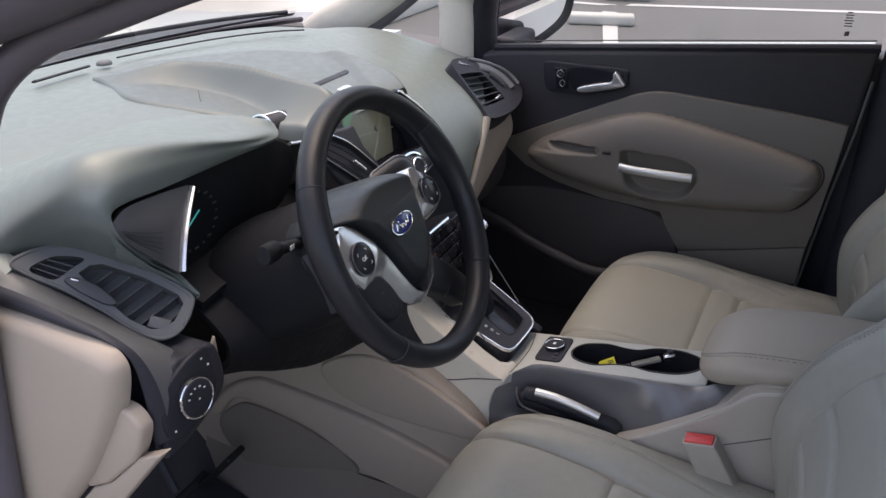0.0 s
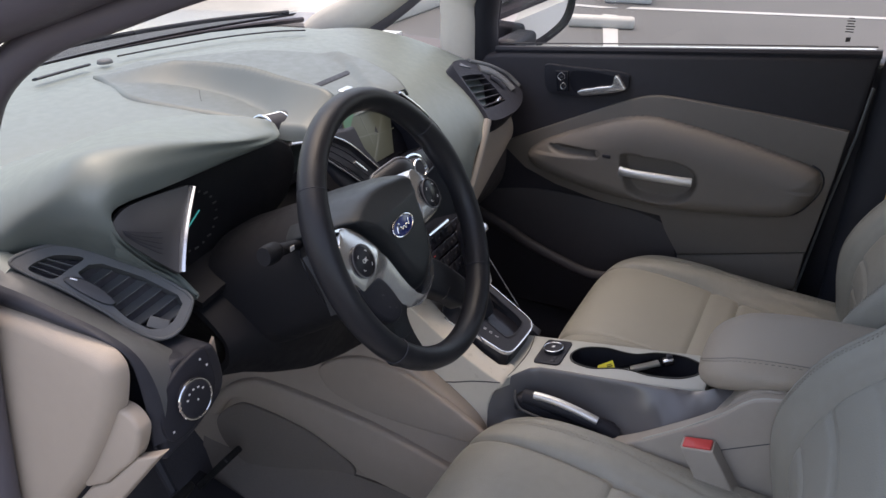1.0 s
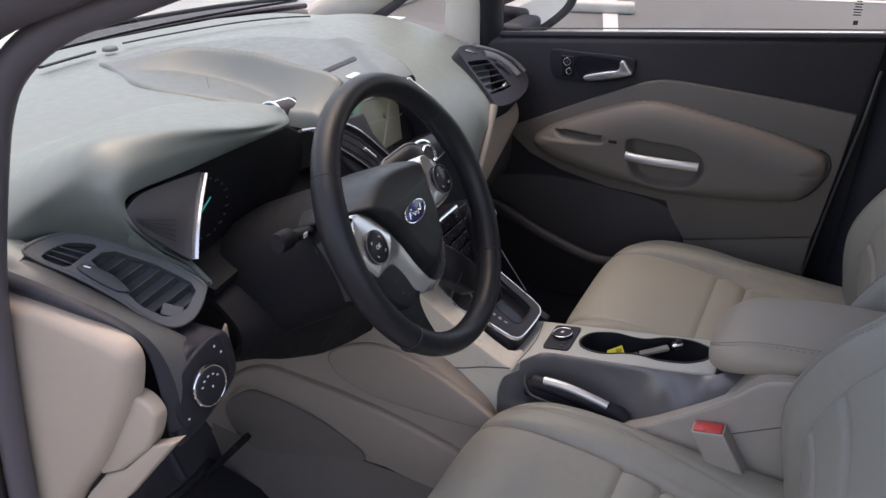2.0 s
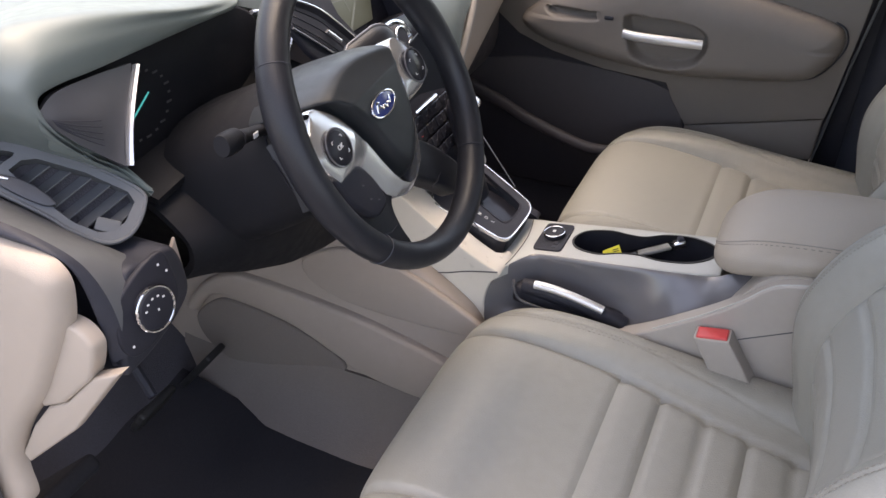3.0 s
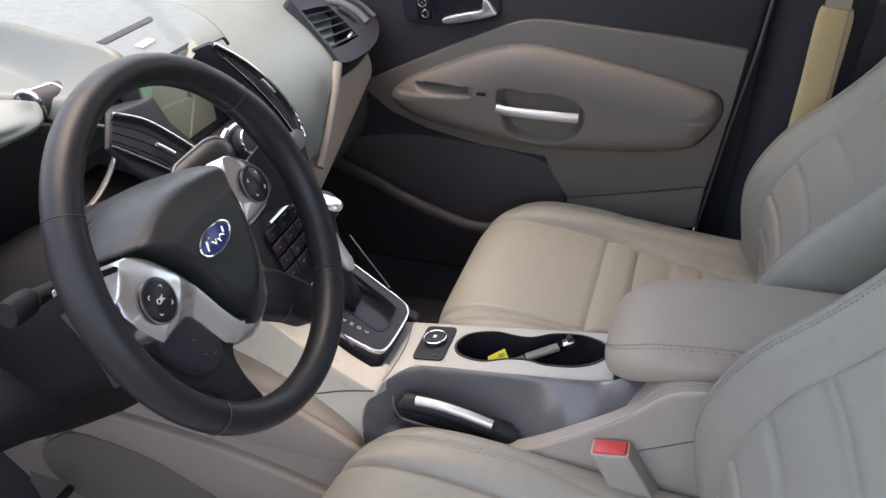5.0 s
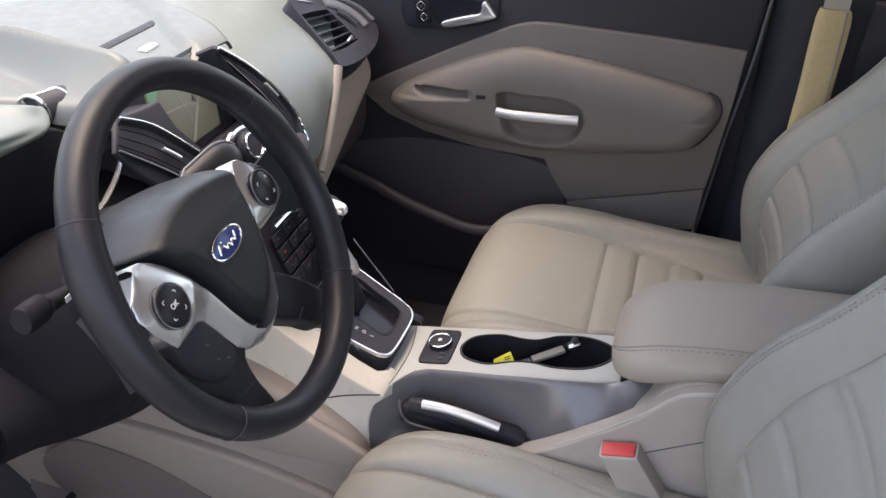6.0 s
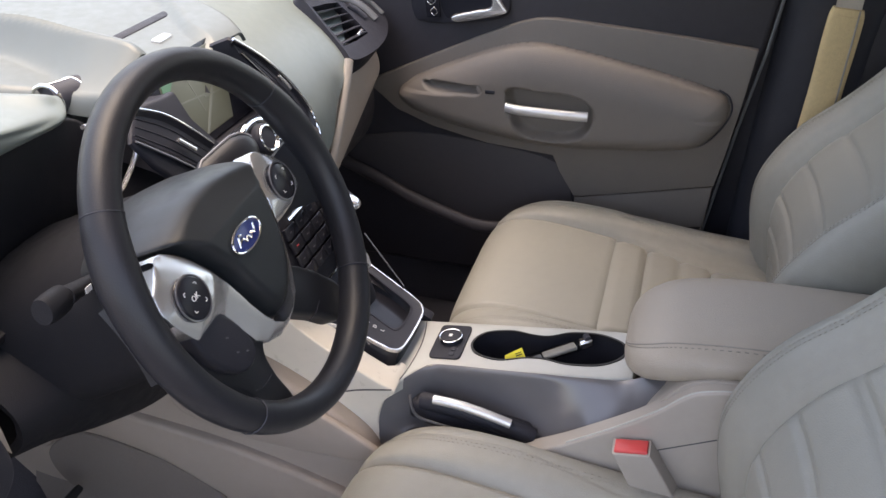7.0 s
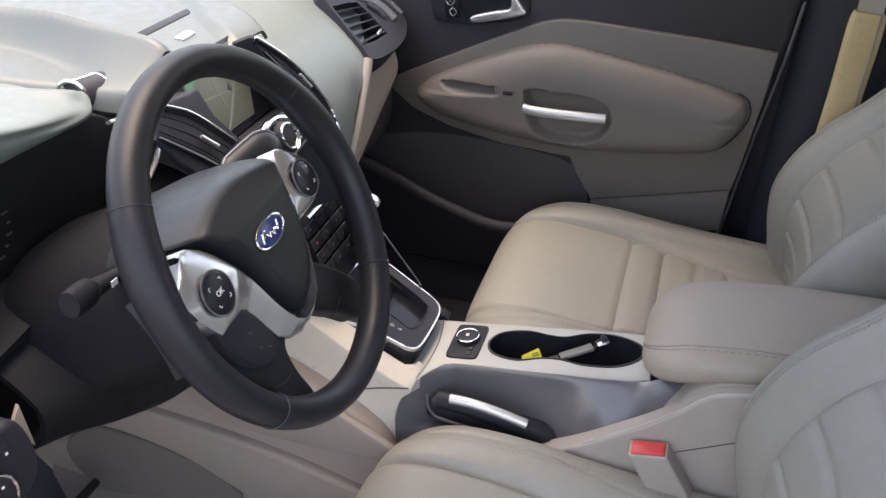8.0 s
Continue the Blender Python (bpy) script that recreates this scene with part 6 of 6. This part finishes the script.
    low_edge = [((y + 0.14) * 1.015 - 0.14, (z - 0.77) * 1.03 + 0.77) for k, (y, z) in enumerate(arm) if k > 20 and (z < 0.79 or y < -0.44)]
    part("arm_seam", tube([(0.6546, y, z) for y, z in low_edge], 0.0018, 6), M_DARK, d)
    sw = part("window_switch", side(smooth_outline([(0.012, 0.796), (-0.03, 0.796), (-0.034, 0.782), (-0.02, 0.775), (0.008, 0.778)], 24), 0.618, 0.006, 0.002), M_DOOR, d, "taupe window switch plate")
    part("rocker", rbox((0.006, 0.020, 0.008), 0.002, Matrix.Translation((0.611, -0.014, 0.787))), M_BLACK, sw, "black rocker switch")
    # release handle
    bez = smooth_outline([(0.168, 0.958), (0.16, 0.972), (0.10, 0.972), (-0.02, 0.972), (-0.036, 0.955), (-0.025, 0.925), (0.06, 0.905), (0.14, 0.902), (0.162, 0.915)], 60)
    bz = part("handle_bezel", side(bez, 0.672, 0.007, 0.003), M_BLACK, d, "black release bezel")
    part("handle_cup", side(smooth_outline([(0.098, 0.962), (0.0, 0.962), (-0.022, 0.95), (0.0, 0.925), (0.06, 0.912), (0.095, 0.918)], 36), 0.666, 0.002, 0), M_GLOSS, bz)
    part("release_handle", side(smooth_outline([(0.076, 0.922), (0.03, 0.936), (0.0, 0.944), (-0.004, 0.962), (-0.012, 0.966), (-0.026, 0.948), (-0.030, 0.936), (0.02, 0.921), (0.07, 0.911)], 50), 0.66, 0.012, 0.004), M_SILVER, bz, "satin silver release handle")
    lk = part("lock_switch", side([(0.138, 0.960), (0.108, 0.962), (0.104, 0.915), (0.132, 0.912)], 0.664, 0.006, 0.002), M_GLOSS, bz, "black lock switch")
    for yc, zc, ry, rz in ((0.123, 0.948, 0.009, 0.009), (0.117, 0.926, 0.007, 0.008)):
        part("lock_outline", tube([(0.6578, yc + ry * math.cos(a) ** 3 * 0.6 + 0.4 * ry * math.cos(a), zc + rz * math.sin(a)) for a in np.linspace(0, 2 * math.pi, 24, endpoint=False)], 0.0007, 5, closed=True), M_SILVER, lk, "fine bright outline")
    part("lock_mark", side([(0.126, 0.950), (0.120, 0.950), (0.120, 0.945), (0.126, 0.945)], 0.6575, 0.001), M_SHADOW, lk)
    # map pocket, the shade low on the door painted in as darker taupe
    part("map_pocket", side(smooth_outline([(0.36, 0.60), (0.25, 0.64), (0.10, 0.655), (-0.14, 0.628), (-0.19, 0.54), (-0.16, 0.48), (-0.03, 0.455), (0.10, 0.47), (0.30, 0.53)], 50), 0.674, 0.006, 0.003), M_TAUPE_SHADE, d, "taupe map pocket with its shade put into the colour")
    part("pocket_lip", tube(spline([(0.655, 0.34, 0.575), (0.64, 0.24, 0.545), (0.625, 0.167, 0.52), (0.62, 0.08, 0.492), (0.62, 0.0, 0.472), (0.62, -0.08, 0.482), (0.63, -0.15, 0.508), (0.65, -0.20, 0.535)], 40), 0.014, 12, flat=0.8, up=(1, 0, 0)), M_TAUPE_SHADE, d, "taupe pocket lip with its shade put into the colour")
    # glass and weather strip
    g = part("window_glass", side([(0.29, 0.96), (0.285, 1.0), (0.16, 1.33), (0.05, 1.44), (-0.50, 1.46), (-0.545, 1.03)], 0.715, 0.004), M_GLASS, d, "clear side window")
    g.visible_shadow = False
    part("belt_strip", tube([(0.685, 0.30, 0.988), (0.685, -0.10, 1.0255), (0.685, -0.54, 1.066)], 0.009, 8), M_BLACK, d, "black window belt strip")
    part("belt_edge", tube([(0.712, 0.30, 0.998), (0.712, -0.10, 1.0365), (0.712, -0.53, 1.0745)], 0.0015, 6), M_SHADOW, d, "grey window edge strip")
    st = side([(-0.455, 1.10), (-0.482, 1.103), (-0.478, 1.155), (-0.452, 1.152)], 0.710, 0.0012)
    for k in range(6):
        y0 = -0.470
        wdt = (0.010, 0.016, 0.013, 0.018, 0.014, 0.016)[k]
        part("etched_bar", side([(y0 + wdt / 2, 1.128 - 0.0055 * k), (y0 - wdt / 2, 1.1284 - 0.0055 * k), (y0 - wdt / 2, 1.1262 - 0.0055 * k), (y0 + wdt / 2, 1.1258 - 0.0055 * k)], 0.7105, 0.0006), M_TAUPE_SHADE, g)
    part("etched_bar", side([(-0.466, 1.088), (-0.475, 1.089), (-0.475, 1.080), (-0.466, 1.079)], 0.7105, 0.0006), M_TAUPE_SHADE, g)
    st.free()
    part("door_edge_strip", tube([(0.668, -0.537, 1.00), (0.668, -0.526, 0.90), (0.672, -0.500, 0.74), (0.676, -0.468, 0.50)], 0.0030, 6), M_VANE, d, "grey rear edge strip")
    return d


door()


def quarter_light():
    q = thing("quarter_window", (0.69, 0.5, 0.98), "small fixed quarter window with etched marks", "window", kind="structure")
    g = part("pane", side([(0.62, 1.0), (0.36, 0.99), (0.36, 1.12), (0.52, 1.10)], 0.700, 0.004), M_GLASS, q)
    g.visible_shadow = False
    for k in range(8):
        part("etched_bar", side([(0.418, 1.08 - 0.008 * k), (0.400, 1.08 - 0.008 * k), (0.400, 1.076 - 0.008 * k), (0.418, 1.076 - 0.008 * k)], 0.695, 0.0006), M_SCOOP, g)


quarter_light()


def mirror():
    m = thing("wing_mirror", (0.78, 0.3, 0.95), "black wing mirror outside the passenger window", "mirror")
    sh = smooth_outline([(0.40, 0.945), (0.31, 0.942), (0.235, 0.985), (0.203, 1.03), (0.20, 1.10), (0.24, 1.15), (0.38, 1.16), (0.41, 1.06)], 50)
    inn = smooth_outline([(0.395, 0.955), (0.315, 0.952), (0.245, 0.992), (0.214, 1.035), (0.211, 1.095), (0.246, 1.14), (0.375, 1.15), (0.402, 1.06)], 50)
    M = plane_at((0.95, 0.0, 0.0), (-1, -0.0, 0), (0, -1, 0)) @ Matrix()
    tilt = Matrix.Translation((0.95, 0.3, 1.05)) @ Matrix.Rotation(radians(38), 4, "Z") @ Matrix.Translation((-0.95, -0.3, -1.05))
    bm = ring([(-y, z) for y, z in sh], [(-y, z) for y, z in inn], 0.03, tilt @ M, 0.004)
    part("housing_lip", bm, M_BLACK, m, "black mirror housing")
    bk = prism([(-y, z) for y, z in sh], 0.004, 0, tilt @ M, low=-0.09)
    part("housing", bk, M_BLACK, m)
    part("mirror_glass", prism([(-y, z) for y, z in inn], 0.012, 0, tilt @ M), M_MIRROR, m, "mirror glass")
    part("mirror_arm", slab(0.74, 0.90, 0.27, 0.33, 0.94, 1.0, 0.015), M_BLACK, m)


M_MIRROR = mat("mirror_glass", (0.75, 0.76, 0.78), 0.02, metal=1.0, vary=0.01, bump=0.0)
mirror()


def seat_belt():
    b = thing("seat_belt", (0.64, -0.63, 0.6), "greige seat belt with a tan padded sleeve by the pillar", "seat belt")
    a, c = Vector((0.655, -0.645, 0.995)), Vector((0.63, -0.635, 0.72))
    pts = [a.lerp(c, q) for q in np.linspace(0, 1, 30)]
    rows = []
    for i, p in enumerate(pts):
        q = i / 29
        w = 1.0 - 0.12 * math.exp(-(q / 0.03) ** 2) + 0.02 * math.sin(9 * q)
        rows.append([p + Vector((0.013 * w * s, 0.030 * w * t + 0.004 * q, 0.002 * t)) for t, s in ellipse(1, 1, 28, power=3)])
    sl = part("padded_sleeve", quads(rows, wrap_u=True, caps=True), M_BELT, b, "tan fleece-lined belt sleeve", sharp=60)
    part("sleeve_rim", tube([rows[0][k] + Vector((0, 0, -0.012)) for k in range(28)], 0.003, 6, closed=True), M_BELT, sl)
    part("sleeve_seam", tube([p + Vector((-0.0135, -0.018, 0)) for p in pts], 0.0018, 6), M_THREAD, sl)
    part("webbing", quads([[p + Vector((0, dy, 0)) for dy in (-0.022, 0.022)] for p in (Vector((0.66, -0.65, 1.35)), a, c, Vector((0.63, -0.63, 0.45)))]), M_WEB, b, "greige belt webbing")


seat_belt()


# ---------------------------------------------------------------- outside
ground = tagged(part("ground", slab(-300, 300, -300, 300, -0.3, 0.0, 0), M_ASPHALT), "grey worn asphalt car park", "ground", kind="structure")


def car_park():
    def line(name, pts):
        bm = prism(pts, 0.006, 0, low=0.002)
        return tagged(part(name, bm, M_LINE), "worn white painted bay line", "road marking", group="bay lines")
    line("bay_line", [(6.98, 1.52), (7.10, 1.50), (7.85, -1.2), (7.73, -1.2)])
    line("bay_line", [(5.0, 1.17), (5.0, 1.06), (6.62, 1.50), (6.62, 1.64)])
    line("bay_line", [(7.0, 1.60), (6.9, 1.75), (6.9, 2.9), (7.0, 2.9)])
    for k in range(4):
        line("bay_line", [(5.0, -2.5 - 2.6 * k), (5.0, -2.62 - 2.6 * k), (9.5, -2.2 - 2.6 * k), (9.5, -2.08 - 2.6 * k)])
    w = part("wheel_stop", rbox((0.15, 0.55, 0.09), 0.025, pose(6.05, 1.49, 0.045, 0, 0, 14)), M_CONCRETE)
    tagged(w, "pale concrete wheel stop on the asphalt", "wheel stop")
    b = part("bollard_base", rbox((0.4, 0.45, 0.3), 0.03, pose(7.45, 1.62, 0.15, 0, 0, 14)), M_WALL)
    tagged(b, "grey painted concrete block beside the bay", "concrete block")
    walk_way = thing("pavement", (4, 6, 0), "pale concrete pavement behind a kerb", "pavement", kind="structure")
    part("paving", slab(-14, 29, 3.26, 10.0, 0.0, 0.112, 0.0), M_CONCRETE, walk_way, "pale concrete paving")
    part("kerb", slab(-14, 29, 3.10, 3.252, 0.0, 0.12, 0.02), M_CONCRETE, walk_way, "concrete kerb")
    far = part("far_wall", slab(30, 30.4, -60, 60, 0, 3.2, 0), M_WALL)
    tagged(far, "long pale boundary wall across the car park", "wall", kind="structure")


car_park()
